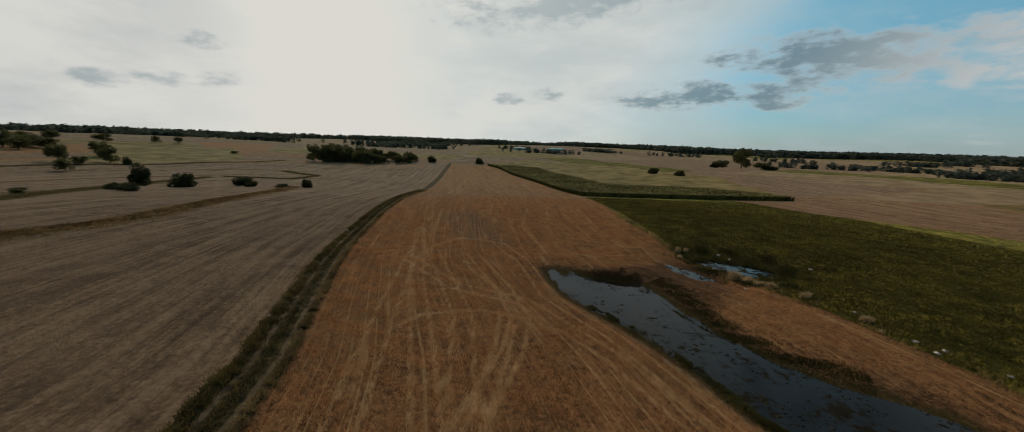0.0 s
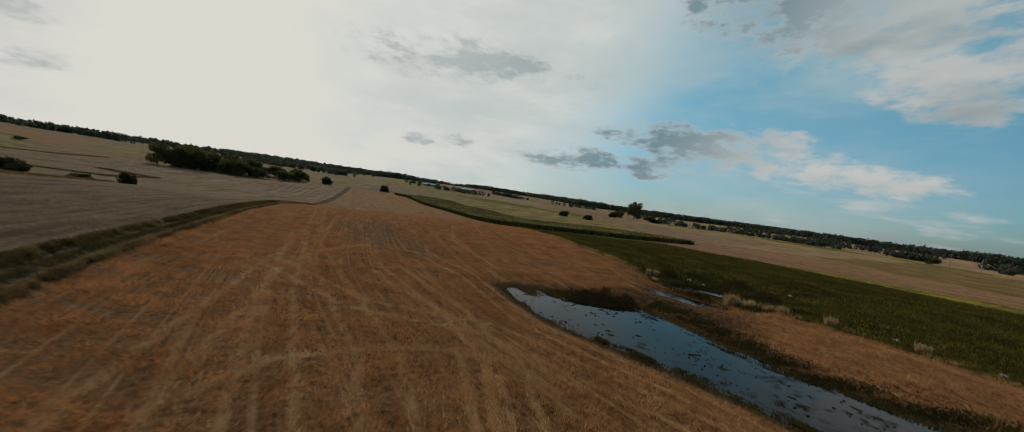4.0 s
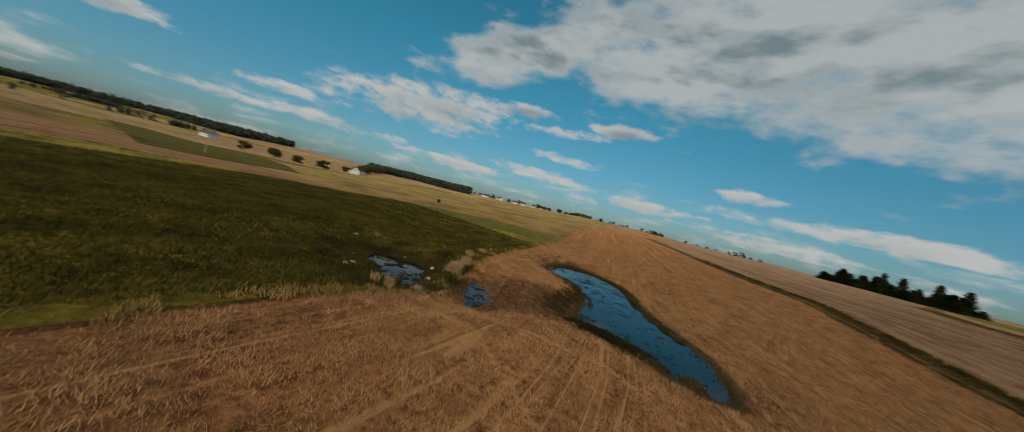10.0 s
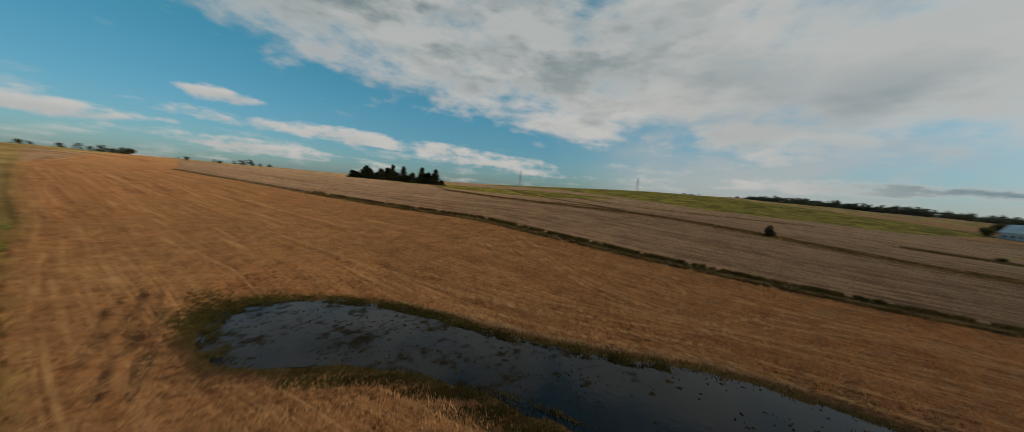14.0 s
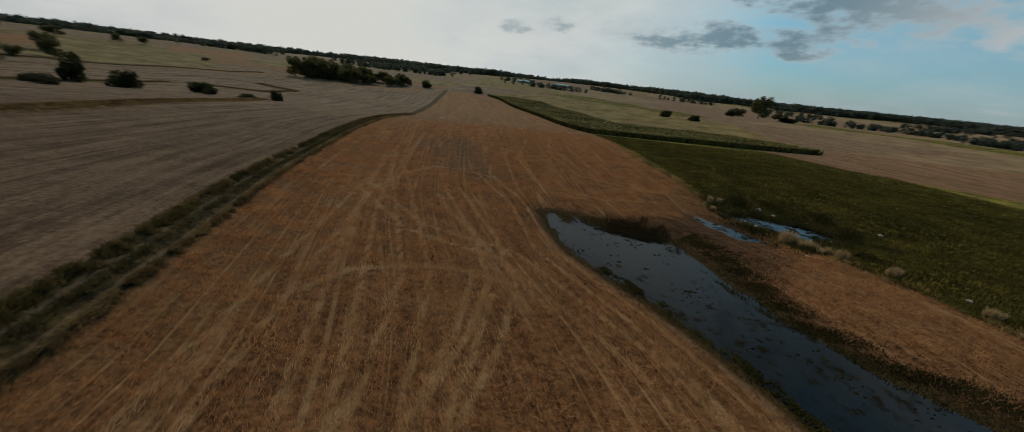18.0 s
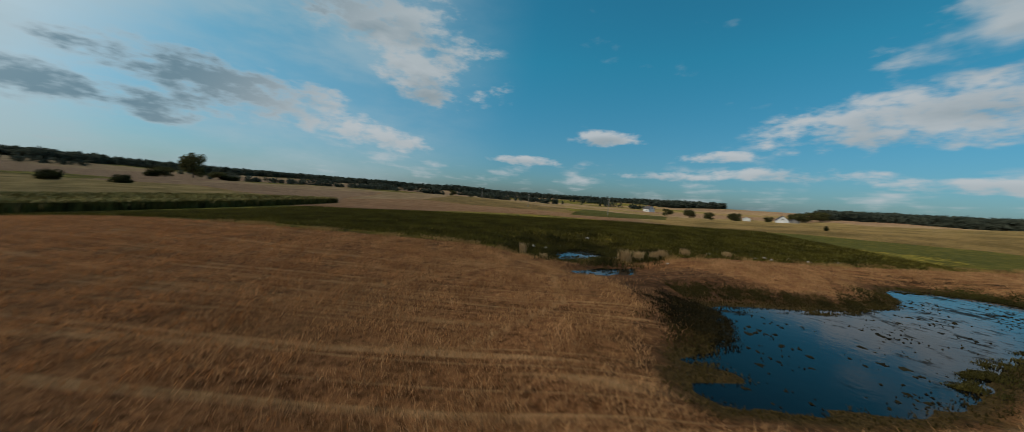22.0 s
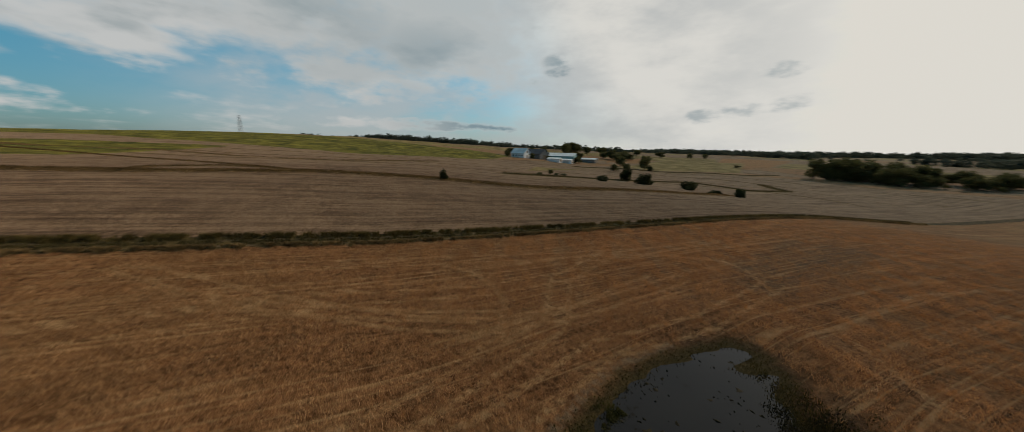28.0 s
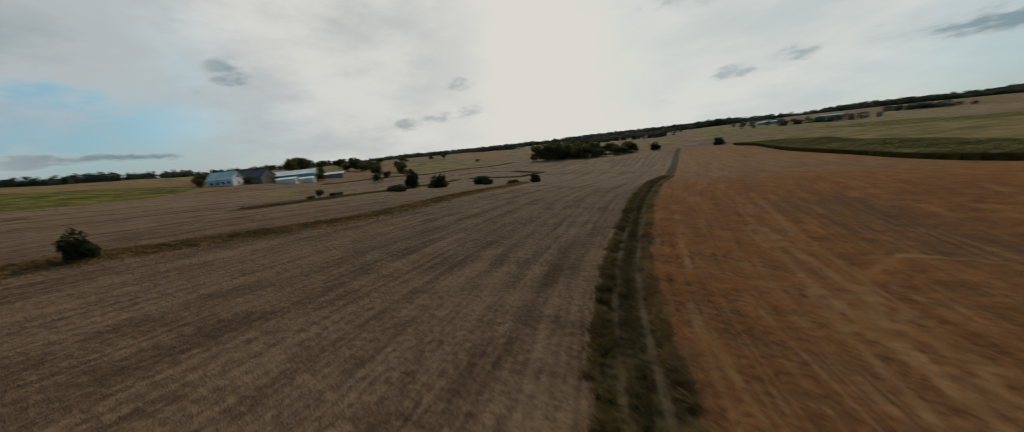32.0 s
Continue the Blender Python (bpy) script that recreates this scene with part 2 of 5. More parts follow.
n.add("ShaderNodeOutputWorld", n.add("ShaderNodeBackground", day, 0.1))

# ---- materials ----
MATERIALS = {}


def material(name, build, roughness=0.85, bump=0.0, through=0.0, shine=(1, 1, 1), **principled):
    """A material whose colour, and the height under its bump, build(n) returns."""
    if name in MATERIALS:
        return MATERIALS[name]
    made = MATERIALS[name] = bpy.data.materials.new(name)
    made.use_nodes = True
    n = Nodes(made.node_tree)
    got = build(n)
    colour, height = got if isinstance(got, tuple) and len(got) == 2 else (got, None)
    shader = n.add("ShaderNodeBsdfPrincipled")
    n.put(shader.inputs["Base Color"], colour)
    shader.inputs["Roughness"].default_value = roughness
    shader.inputs["Diffuse Roughness"].default_value = principled.pop("matt", 0.0)
    shader.inputs["Specular IOR Level"].default_value = principled.pop("specular", 0.3)
    for key, value in principled.items():
        n.put(shader.inputs[key.replace("_", " ")], value)
    if height is not None and bump:
        made_bump = n.add("ShaderNodeBump")
        made_bump.inputs["Strength"].default_value = 1.0
        made_bump.inputs["Distance"].default_value = bump
        n.put(made_bump.inputs["Height"], height)
        n.put(shader.inputs["Normal"], made_bump)
    if through:
        glow = n.add("ShaderNodeBsdfTranslucent", n.mix(1.0, colour, shine, "MULTIPLY"))
        shader = n.add("ShaderNodeMixShader", through, shader.outputs[0], glow.outputs[0])
    n.add("ShaderNodeOutputMaterial", shader)
    return made


def plain(name, dark, light, scale=3.0, roughness=0.8, bump=0.0, **principled):
    """Two tones mixed by grain at two sizes."""
    def build(n):
        place = n.add("ShaderNodeTexCoord").outputs["Object"]
        coarse, grain = n.noise(place, scale * 0.3, 3.0), n.noise(place, scale * 4, 5.0, 0.65)
        amount = n.ramp(n.math("ADD", n.math("MULTIPLY", coarse, 0.55), n.math("MULTIPLY", grain, 0.45)), 0.36, 0.64)
        return n.mix(amount, dark, light), grain
    return material(name, build, roughness, bump, **principled)


def leafy(name, dark, light, roughness=0.75, through=0.35, shine=(1, 1, 1), drift_scale=0.25):
    """Leaves and blades, each piece in its own tone, drifting over the place."""
    def build(n):
        each = n.add("ShaderNodeNewGeometry").outputs["Random Per Island"]
        whole = n.add("ShaderNodeObjectInfo").outputs["Random"]
        drift = n.ramp(n.noise(n.add("ShaderNodeNewGeometry").outputs["Position"], drift_scale, 4.0, 0.6), 0.3, 0.7)
        amount = n.math("ADD", n.math("MULTIPLY", each, 0.4), n.math("ADD", n.math("MULTIPLY", whole, 0.1), n.math("MULTIPLY", drift, 0.5)))
        return n.mix(amount, dark, light)
    return material(name, build, roughness, through=through, shine=shine, specular=0.1, matt=0.45)


# ---- the lie of the land ----
POND = ((6.9, 47.2), (7.3, 43), (8.6, 38.8), (10.8, 35.5), (13.2, 32.3), (15, 29), (16.6, 25.5), (17.9, 21.3), (20, 17.2), (23.8, 12.9), (28.5, 11.2), (31.3, 12.6), (32.3, 17), (31.6, 21.1),
        (29.6, 23), (26, 25), (23.5, 27.8), (21.8, 31.2), (20.5, 35.2), (19.6, 39.2), (18.4, 43.1), (16.5, 43.3), (13.8, 44.2), (11.4, 45.3), (9.9, 47.2), (9.5, 45.1), (8.9, 45.0), (8.2, 47.7))
PUDDLE_MEADOW = ((30.2, 53.4), (31.6, 52.9), (33.2, 54), (35.4, 52.6), (37.5, 52), (39.2, 50.3), (40.3, 48), (38.9, 47.4), (37.5, 47), (36.2, 46.6), (34, 45.5), (33.1, 47.6), (32, 49.5), (30.6, 50.3), (29.5, 51.5))
PUDDLE_FIELD = ((24.5, 50.6), (25.5, 50.9), (26.6, 49.7), (27.8, 48.4), (28.6, 46.8), (29.6, 44.9), (29.1, 44.4), (28.2, 45), (27.4, 45.3), (26.4, 45.9), (26, 46.8), (25.6, 47.7), (25, 48.7))
MUD = ((6, 48.5), (5.4, 45), (7.6, 40), (16, 25), (22, 14), (29, 10.6), (33.2, 11.5), (34.2, 17), (32.8, 23.6), (29, 26.5), (25.2, 28.8), (23.2, 35), (27, 38.5), (30, 42), (29, 50), (24, 51), (20, 48.5), (16.5, 46.8), (12, 48), (9, 49))
TRACK = ((34, -100), (11, -48), (1.5, -28), (-8, -8), (-10.6, 6), (-12.6, 14), (-14.5, 22), (-17, 29), (-19.4, 36), (-22.1, 44), (-24.3, 52), (-26.7, 64), (-29.5, 80), (-31.8, 100), (-36.4, 150), (-41.8, 200), (-50, 270), (-56, 330))
DITCH_WEST = ((-88, 143), (-76, 112), (-68, 81), (-61.5, 60), (-60, 52), (-60.5, 41), (-61, 30), (-60, 18), (-58, 6), (-52, -6), (-46, -20), (-43, -45), (-50, -80), (-90, -170), (-195, -400))
DITCH_BRANCH = ((-56, 3), (-61, -6), (-62, -16), (-54, -24), (-46, -22))
HILL_BANKS = (((-92, 52), (-98, 67.7), (-105.2, 78.4), (-119.9, 101.5), (-136.1, 131.4), (-145, 168)), ((-212, 130), (-209, 163.6), (-208.8, 191.2), (-198.5, 233.5), (-181.4, 281.4)), ((-142, 174), (-128.3, 178.2), (-113.7, 181.7), (-112, 203), (-145.4, 225.5)))
SHORE_PATH = ((6.0, 43), (7.4, 38), (9.5, 35), (12.2, 31.6), (13.9, 28.3), (15.5, 24.9), (17.1, 20.7), (19.3, 16.8))
DITCH_HILL = ((-150, 30), (-125, 12), (-108, -3), (-108, -33), (-122, -75), (-124, -120), (-235, -370))
FIELD_EAST = ((-30, 335), (-8, 280), (19, 195), (29, 140), (29.8, 125), (29, 105), (27.8, 90), (27, 76), (27.7, 67), (28, 60), (28.3, 55), (29.1, 50), (30.6, 46.3), (33, 40), (35.2, 34.5), (36.9, 28), (38.7, 20), (41.2, 8), (42.8, 0), (46, -20), (51, -40), (55, -60), (62, -95), (70, -140))
MEADOW = ((28.2, 53.5), (28, 60), (27.7, 67), (27, 76), (27.8, 90), (29, 105), (29.8, 125), (30, 134), (85, 139), (91, 128), (95, 105), (112, 83), (119, 56), (104, 38), (90, 20), (80, -4), (62, -20), (46.2, -21), (42.8, 0), (41.2, 8), (38.7, 20), (36.9, 28), (35.2, 34.5), (33, 40), (30.6, 46.3), (29.1, 50))
PASTURE = ((46, -20), (51, -40), (55, -60), (62, -95), (70, -140), (79, -185), (210, -185), (235, -70), (200, -30), (112, 24), (90, 20), (80, -4), (62, -20))
DARK_BAND = ((42.8, 0), (46, -20), (62, -20), (80, -4), (90, 20), (104, 38), (90, 46), (70, 34), (64, 11), (53, -5))
BROWN_STRIP = ((85, 139), (128, 142), (178, 127), (165, 85), (150, 40), (112, 24), (104, 38), (119, 56), (112, 83), (95, 105), (91, 128))
PALE_EAST = ((128, 142), (250, 180), (300, 150), (178, 127))
OLIVE_EAST = ((178, 127), (300, 150), (330, 120), (280, 50), (150, 40), (165, 85))
GREEN_NORTH = ((-20, 336), (-6, 312), (25, 288), (38, 235), (54, 180), (95, 162), (114, 133), (140, 230), (110, 330), (20, 420))
GREEN_HILL = ((-262, 96), (-225, 74), (-196, 45), (-176, 15), (-168, -10), (-172, -40), (-178, -70), (-190, -110), (-300, -365), (-400, -340), (-330, -60), (-285, 60))
CORN = ((30.5, 135.5), (114, 133.5), (95, 162), (54, 180), (38, 235), (25, 288), (-6, 312), (-20, 330), (18, 197))
GREEN_FAR = ((138, 47), (129, 33), (125, 13), (250, -27), (317, 26))
SPARSE = ((-15, 80), (-9, 86), (-4, 82), (-2.5, 70), (2, 60), (0, 56), (-4, 58), (-9, 66))
CROSS_TRACKS = (((-4, 52), (1, 39), (2.6, 32), (1.9, 26.5), (-1, 17), (-6, 6)), ((-13.5, 50), (-5, 39.5), (3, 36), (10, 26), (16, 12)), ((-1, 60), (4, 48), (6, 38), (11, 30), (15, 20), (19, 8)),
                ((-13.2, 52), (-10.3, 33), (-8.9, 26), (-7.9, 20.9), (-5, 6), (2, -14)), ((-16, 67), (-9.9, 41.3), (-5.7, 27.6), (-3, 18), (1, 4)), ((-26, 121), (-13.6, 62), (-6.1, 41.1), (-2.8, 31.7), (-1.6, 22), (3, 6)))
SINGLE_TRACKS = (((0.7, 32.6), (0.4, 27.2), (-0.6, 19), (-3, 9)), ((2, 30.6), (1.5, 25.5), (0.9, 22.1), (-0.5, 12)), ((-8, 28.9), (-6.7, 31.5), (-3.1, 32.9), (-0.6, 33.2), (3, 32)), ((-12, 46.5), (-11, 56), (-8, 61), (-4.8, 60.8), (0.9, 57.9)),
                 ((-5, 49), (-2.8, 43.9), (-0.2, 40), (2, 35.6), (5.7, 29.3)), ((6, 90), (4, 70), (7, 56), (14, 52), (22, 53)), ((12, 100), (10, 76), (13, 62), (20, 57), (26, 56)))
DARK_RUTS = (((36.5, 11), (36.3, 14.5), (36.6, 18), (36.3, 20)), ((35.9, 9), (35.6, 13), (35.9, 17), (35.4, 20), (35.6, 23.5)), ((35, 8), (34.8, 12), (35.1, 16), (34.5, 20), (34.6, 24)), ((34.2, 8), (34, 12), (34.4, 15.5), (34.1, 19), (34.5, 22)),
             ((23.6, 33.5), (22.7, 38), (21.9, 42.5), (21.2, 46)), ((22.2, 33.5), (21.5, 38), (20.7, 42), (19.8, 45.5)))
WET_MEADOW = ((40, 46), (36.6, 45.6), (34, 44), (31, 43.5), (29.5, 44), (25, 48), (24, 50.5), (27.6, 51.5), (32, 54.5), (38, 52.5))
ORANGE_WEST = ((-304, 213), (-331, 279), (-273, 229), (-258, 177)), ((-350, 387), (-291, 439), (-228, 332), (-225, 290), (-275, 311))
OLIVE_WEST = ((-297, 267), (-274, 347), (-202, 269), (-223, 168)), ((-179, 90), (-222, 176), (-194, 124), (-136, 72))
WATER = -0.15


def away(x, y, line):
    """Distance of points to a line of corners."""
    best = np.full(x.shape, 1e9)
    for (ax, ay), (bx, by) in zip(line[:-1], line[1:]):
        dx, dy = bx - ax, by - ay
        s = np.clip(((x - ax) * dx + (y - ay) * dy) / (dx * dx + dy * dy), 0, 1)
        best = np.minimum(best, (x - ax - s * dx) ** 2 + (y - ay - s * dy) ** 2)
    return np.sqrt(best)


def inside(x, y, ring):
    """Distance to a closed outline, positive inside it."""
    odd = np.zeros(x.shape, bool)
    for (ax, ay), (bx, by) in zip(ring, ring[1:] + ring[:1]):
        if ay != by:
            odd ^= ((ay > y) != (by > y)) & (x < (bx - ax) * (y - ay) / (by - ay) + ax)
    return np.where(odd, 1, -1) * away(x, y, ring + ring[:1])


def east_of(x, y, line):
    """Distance to a line that runs north and south, positive on its east side."""
    line = sorted(line, key=lambda p: p[1])
    return np.sign(x - np.interp(y, [p[1] for p in line], [p[0] for p in line])) * away(x, y, tuple(line))


def step(v, low, high):
    s = np.clip((v - low) / (high - low), 0, 1)
    return s * s * (3 - 2 * s)


def wavy(x, y, size, seed=0):
    """Smooth waves of about -1 to 1."""
    r = np.random.RandomState(seed)
    total = 0
    for k in range(6):
        a, p, s = r.uniform(0, 6.3), r.uniform(0, 6.3), size * r.uniform(0.6, 1.6)
        total = total + np.sin((x * math.cos(a) + y * math.sin(a)) * 6.283 / s + p)
    return total / 3.2


def land(x, y):
    """Height of the ground."""
    x, y = np.asarray(x, float), np.asarray(y, float)
    z = HILL_BASE[0] + HILL_BASE[1] * x / 100 + HILL_BASE[2] * y / 100
    for k, rise in enumerate(HILL_GRID):
        z = z + rise * np.exp(-((x + 300 - 150 * (k // 5)) ** 2 + (y + 300 - 150 * (k % 5)) ** 2) / 45000)
    for hx, hy, size, rise in HILLS:
        z = z + rise * np.exp(-((x - hx) ** 2 + (y - hy) ** 2) / (2 * size * size))
    r = np.hypot(x, y - 40)
    front = (y - 40) / np.maximum(r, 1)
    far = 3 + 8 * np.maximum(front, 0) + 13 * np.maximum(-front, 0) + 4 * wavy(x, y, 900, 4)
    z = z + (far - z) * step(r, 430, 900)
    z = z + 0.5 * wavy(x, y, 70, 2) * step(r, 90, 250)
    near = np.hypot(x - 20, y - 40) < 160
    if near.any():
        xn, yn = x[near], y[near]
        zn = z[near]
        wet = np.max([inside(xn, yn, ring) for ring in (POND, PUDDLE_MEADOW, PUDDLE_FIELD)], axis=0)
        wet = wet + (0.24 * wavy(xn, yn, 2.3, 8) + 0.14 * wavy(xn, yn, 1.2, 9)) * step(-np.abs(wet), -1.7, -0.3)
        bank = WATER + 0.11 * np.minimum(-wet, 6) + 0.02 * np.maximum(-wet - 1, 0)
        zn = np.where(wet > 0, WATER - np.minimum(0.35, 0.22 * wet), bank + (zn - bank) * step(-wet, 0.5, 9))
        z = z.copy()
        z[near] = zn
    d = away(x, y, TRACK)
    z = z + 0.10 * np.exp(-(d / 0.4) ** 2) - 0.09 * np.exp(-((d - 0.75) / 0.22) ** 2) + 0.22 * np.exp(-((d - 1.4) / 0.35) ** 2)
    for line, deep in ((DITCH_WEST, 0.7), (DITCH_HILL, 0.5)):
        d = away(x, y, line)
        z = z - deep * np.exp(-(d / 0.55) ** 2) + 0.25 * np.exp(-((d - 1.3) / 0.6) ** 2)
    return z


def at(x, y):
    return float(land(np.array([float(x)]), np.array([float(y)]))[0])


# ---- mesh helpers ----
def shape(name, verts, faces, mat, smooth=False):
    """A mesh from arrays of corners and of faces with the same number of corners."""
    verts, faces = np.asarray(verts, np.float32), np.asarray(faces, np.int32)
    me = bpy.data.meshes.new(name)
    per = faces.shape[1]
    me.vertices.add(len(verts))
    me.vertices.foreach_set("co", verts.ravel())
    me.loops.add(faces.size)
    me.loops.foreach_set("vertex_index", faces.ravel())
    me.polygons.add(len(faces))
    me.polygons.foreach_set("loop_start", np.arange(0, faces.size, per, dtype=np.int32))
    me.polygons.foreach_set("use_smooth", np.full(len(faces), smooth))
    me.update(calc_edges=True)
    me.materials.append(mat)
    return me


def part(name, bm, mat, parent=None, label=""):
    """Links a bmesh as one mesh object under a thing or a part."""
    me = bpy.data.meshes.new(name)
    bm.to_mesh(me)
    bm.free()
    me.materials.append(mat)
    ob = new(name, me)
    ob.parent = parent
    return tagged(ob, label)


def piece(name, me, parent, label=""):
    ob = new(name, me)
    ob.parent = parent
    return tagged(ob, label)


def thing(name, x, y, turn=0.0, z=None, label="", category="", group="", kind=""):
    """An empty at a thing's base."""
    ob = new(name)
    ob.matrix_basis = pose(x, y, at(x, y) if z is None else z, 0, 0, turn)
    return tagged(ob, label, category, group, kind)


# ---- the ground ----
def spread(core_low, core_high, fine, reach):
    out, s, v = [], fine, core_high
    mid = list(np.arange(core_low, core_high + 1e-6, fine))
    while v < reach:
        s = fine + 0.016 * (v - core_high) if v < core_high + 420 else s * 1.12
        v += s
        out.append(v)
    low, v, s = [], core_low, fine
    while v > -reach:
        s = fine + 0.016 * (core_low - v) if v > core_low - 420 else s * 1.12
        v -= s
        low.append(v)
    return np.array(low[::-1] + mid + out)


xs, ys = spread(-30, 46, 0.5, 4200), spread(-2, 66, 0.5, 4200)
GX, GY = [a.ravel() for a in np.meshgrid(xs, ys)]
GZ = land(GX, GY)


def ground_colour(n):
    def field(name):
        return n.add("ShaderNodeAttribute", attribute_name=name).outputs["Fac"]
    place = n.add("ShaderNodeNewGeometry").outputs["Position"]
    near, mid, wide = n.noise(place, 9.0, 6.0, 0.7), n.noise(place, 1.1, 5.0, 0.6), n.noise(place, 0.09, 4.0, 0.55)
    edge = n.math("MULTIPLY", n.math("SUBTRACT", n.noise(place, 0.8, 5.0, 0.65), 0.5), 3.0)
    rows = field("rows")
    along = n.add("ShaderNodeCombineXYZ", rows, n.math("MULTIPLY", field("length"), 0.03), 0.0)
    straw_fine = n.noise(n.add("ShaderNodeCombineXYZ", rows, n.math("MULTIPLY", field("length"), 0.3), 0.0), 5.5, 5.0, 0.75)
    straw_wide = n.noise(along, 0.55, 4.0, 0.6)
    straw_mid = n.noise(along, 2.1, 5.0, 0.7)
    blotch = n.noise(place, 0.33, 4.0, 0.6)
    tufts = n.noise(place, 2.6, 6.0, 0.7)
    lanes = n.add("ShaderNodeCombineXYZ", rows, n.math("MULTIPLY", field("length"), 0.012), 0.0)
    tracks = n.ramp(n.noise(lanes, 0.42, 3.0, 0.6), 0.56, 0.68)
    # stubble of the large field
    tone = n.math("ADD", n.math("ADD", n.math("ADD", n.math("MULTIPLY", straw_wide, 0.13), n.math("MULTIPLY", blotch, 0.15)), n.math("MULTIPLY", straw_mid, 0.22)), n.math("ADD", n.math("MULTIPLY", straw_fine, 0.14), n.math("ADD", n.math("MULTIPLY", near, 0.12), n.math("MULTIPLY", tufts, 0.28))))
    straw = n.mix(n.ramp(tone, 0.42, 0.58), (0.092, 0.042, 0.016), (0.375, 0.190, 0.083))
    straw = n.mix(n.math("MULTIPLY", n.ramp(wide, 0.42, 0.62), 0.5), straw, (0.262, 0.146, 0.063))
    straw = n.mix(n.math("MULTIPLY", tracks, 0.28), straw, (0.36, 0.20, 0.085))
    wobble = n.noise(n.add("ShaderNodeCombineXYZ", rows, n.math("MULTIPLY", field("length"), 0.022), 0.0), 0.26, 3.0, 0.5)
    marks = 0.0
    for value in (0.37, 0.43, 0.475, 0.53, 0.585):
        marks = n.math("MAXIMUM", marks, n.ramp(n.math("ABSOLUTE", n.math("SUBTRACT", wobble, value)), 0.002, 0.011, 1.0, 0.0))
    marks = n.math("MULTIPLY", marks, n.math("MULTIPLY", n.ramp(n.noise(along, 0.8, 3.0, 0.6), 0.40, 0.62, 0.1, 0.8), n.ramp(mid, 0.32, 0.6, 0.45, 1.0)))
    ruts = n.ramp(field("wheels"), 0.10, 0.30, 1.0, 0.0)
    single = n.ramp(field("single"), 0.1, 0.32, 1.0, 0.0)
    marks = n.math("MAXIMUM", marks, n.math("MULTIPLY", n.math("MAXIMUM", ruts, single), n.ramp(mid, 0.3, 0.65, 0.2, 0.85)))
    bare = n.ramp(n.math("ADD", field("sparse"), n.math("MULTIPLY", edge, 2.5)), -2.5, 2.5)
    straw = n.mix(n.math("MULTIPLY", bare, n.ramp(straw_mid, 0.40, 0.60, 0.0, 0.75)), straw, (0.12, 0.092, 0.06))
    # greyer stubble west of the track
    lines = n.math("ADD", n.math("ADD", n.math("MULTIPLY", straw_wide, 0.3), n.math("MULTIPLY", straw_mid, 0.3)), n.math("ADD", n.math("MULTIPLY", tufts, 0.22), n.math("MULTIPLY", blotch, 0.18)))
    pale = n.mix(n.ramp(lines, 0.41, 0.59), (0.100, 0.062, 0.037), (0.33, 0.22, 0.135))
    pale = n.mix(n.math("MULTIPLY", n.ramp(wide, 0.4, 0.7), 0.4), pale, (0.275, 0.187, 0.118))
    west = n.ramp(field("west"), -0.5, 0.5)
    colour = n.mix(west, straw, pale)
    # further fields
    green = n.mix(n.ramp(n.math("ADD", n.math("MULTIPLY", mid, 0.5), n.math("MULTIPLY", wide, 0.5)), 0.35, 0.65), (0.050, 0.053, 0.011), (0.25, 0.21, 0.037))
    patches = n.noise(place, 0.22, 4.0, 0.6)
    green = n.mix(n.ramp(patches, 0.36, 0.56, 0.6, 0.0), green, (0.026, 0.030, 0.007))
    green = n.mix(n.math("MULTIPLY", n.ramp(n.noise(place, 0.55, 5.0, 0.7), 0.52, 0.66, 0.0, 0.75), n.ramp(field("meadow"), -1.0, 0.0)), green, (0.30, 0.235, 0.038))
    green = n.mix(n.math("MULTIPLY", field("band"), 0.8), green, n.mix(mid, (0.035, 0.042, 0.010), (0.085, 0.085, 0.022)))
    olive = n.mix(n.ramp(n.math("ADD", n.math("MULTIPLY", mid, 0.4), n.math("MULTIPLY", wide, 0.6)), 0.35, 0.65), (0.13, 0.10, 0.035), (0.31, 0.225, 0.092))
    bright = n.mix(n.ramp(wide, 0.35, 0.65), (0.20, 0.14, 0.076), (0.31, 0.22, 0.125))
    colour = n.mix(n.ramp(field("bright"), 0.4, 0.6), colour, bright)
    colour = n.mix(n.ramp(n.math("ADD", field("olive"), n.math("MULTIPLY", edge, 0.08)), 0.15, 0.85), colour, olive)
    colour = n.mix(n.ramp(field("far_green"), 0.4, 0.6), colour, green)
    meadow = n.ramp(n.math("ADD", field("meadow"), n.math("MULTIPLY", edge, 0.45)), -0.25, 0.35)
    colour = n.mix(meadow, colour, green)
    # colour painted darker for soil, litter and shade between standing straw and meadow blades
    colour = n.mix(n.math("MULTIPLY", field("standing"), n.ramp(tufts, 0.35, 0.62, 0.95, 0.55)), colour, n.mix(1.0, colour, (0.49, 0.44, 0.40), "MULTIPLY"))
    colour = n.mix(n.math("MULTIPLY", marks, field("own")), colour, n.mix(near, (0.30, 0.175, 0.082), (0.46, 0.29, 0.14)))
    # ditch banks
    bank = n.mix(n.ramp(mid, 0.35, 0.65), (0.035, 0.023, 0.010), (0.20, 0.125, 0.05))
    colour = n.mix(n.ramp(n.math("ADD", field("ditch"), n.math("MULTIPLY", edge, 0.6)), 1.7, 2.5, 1.0, 0.0), colour, bank)
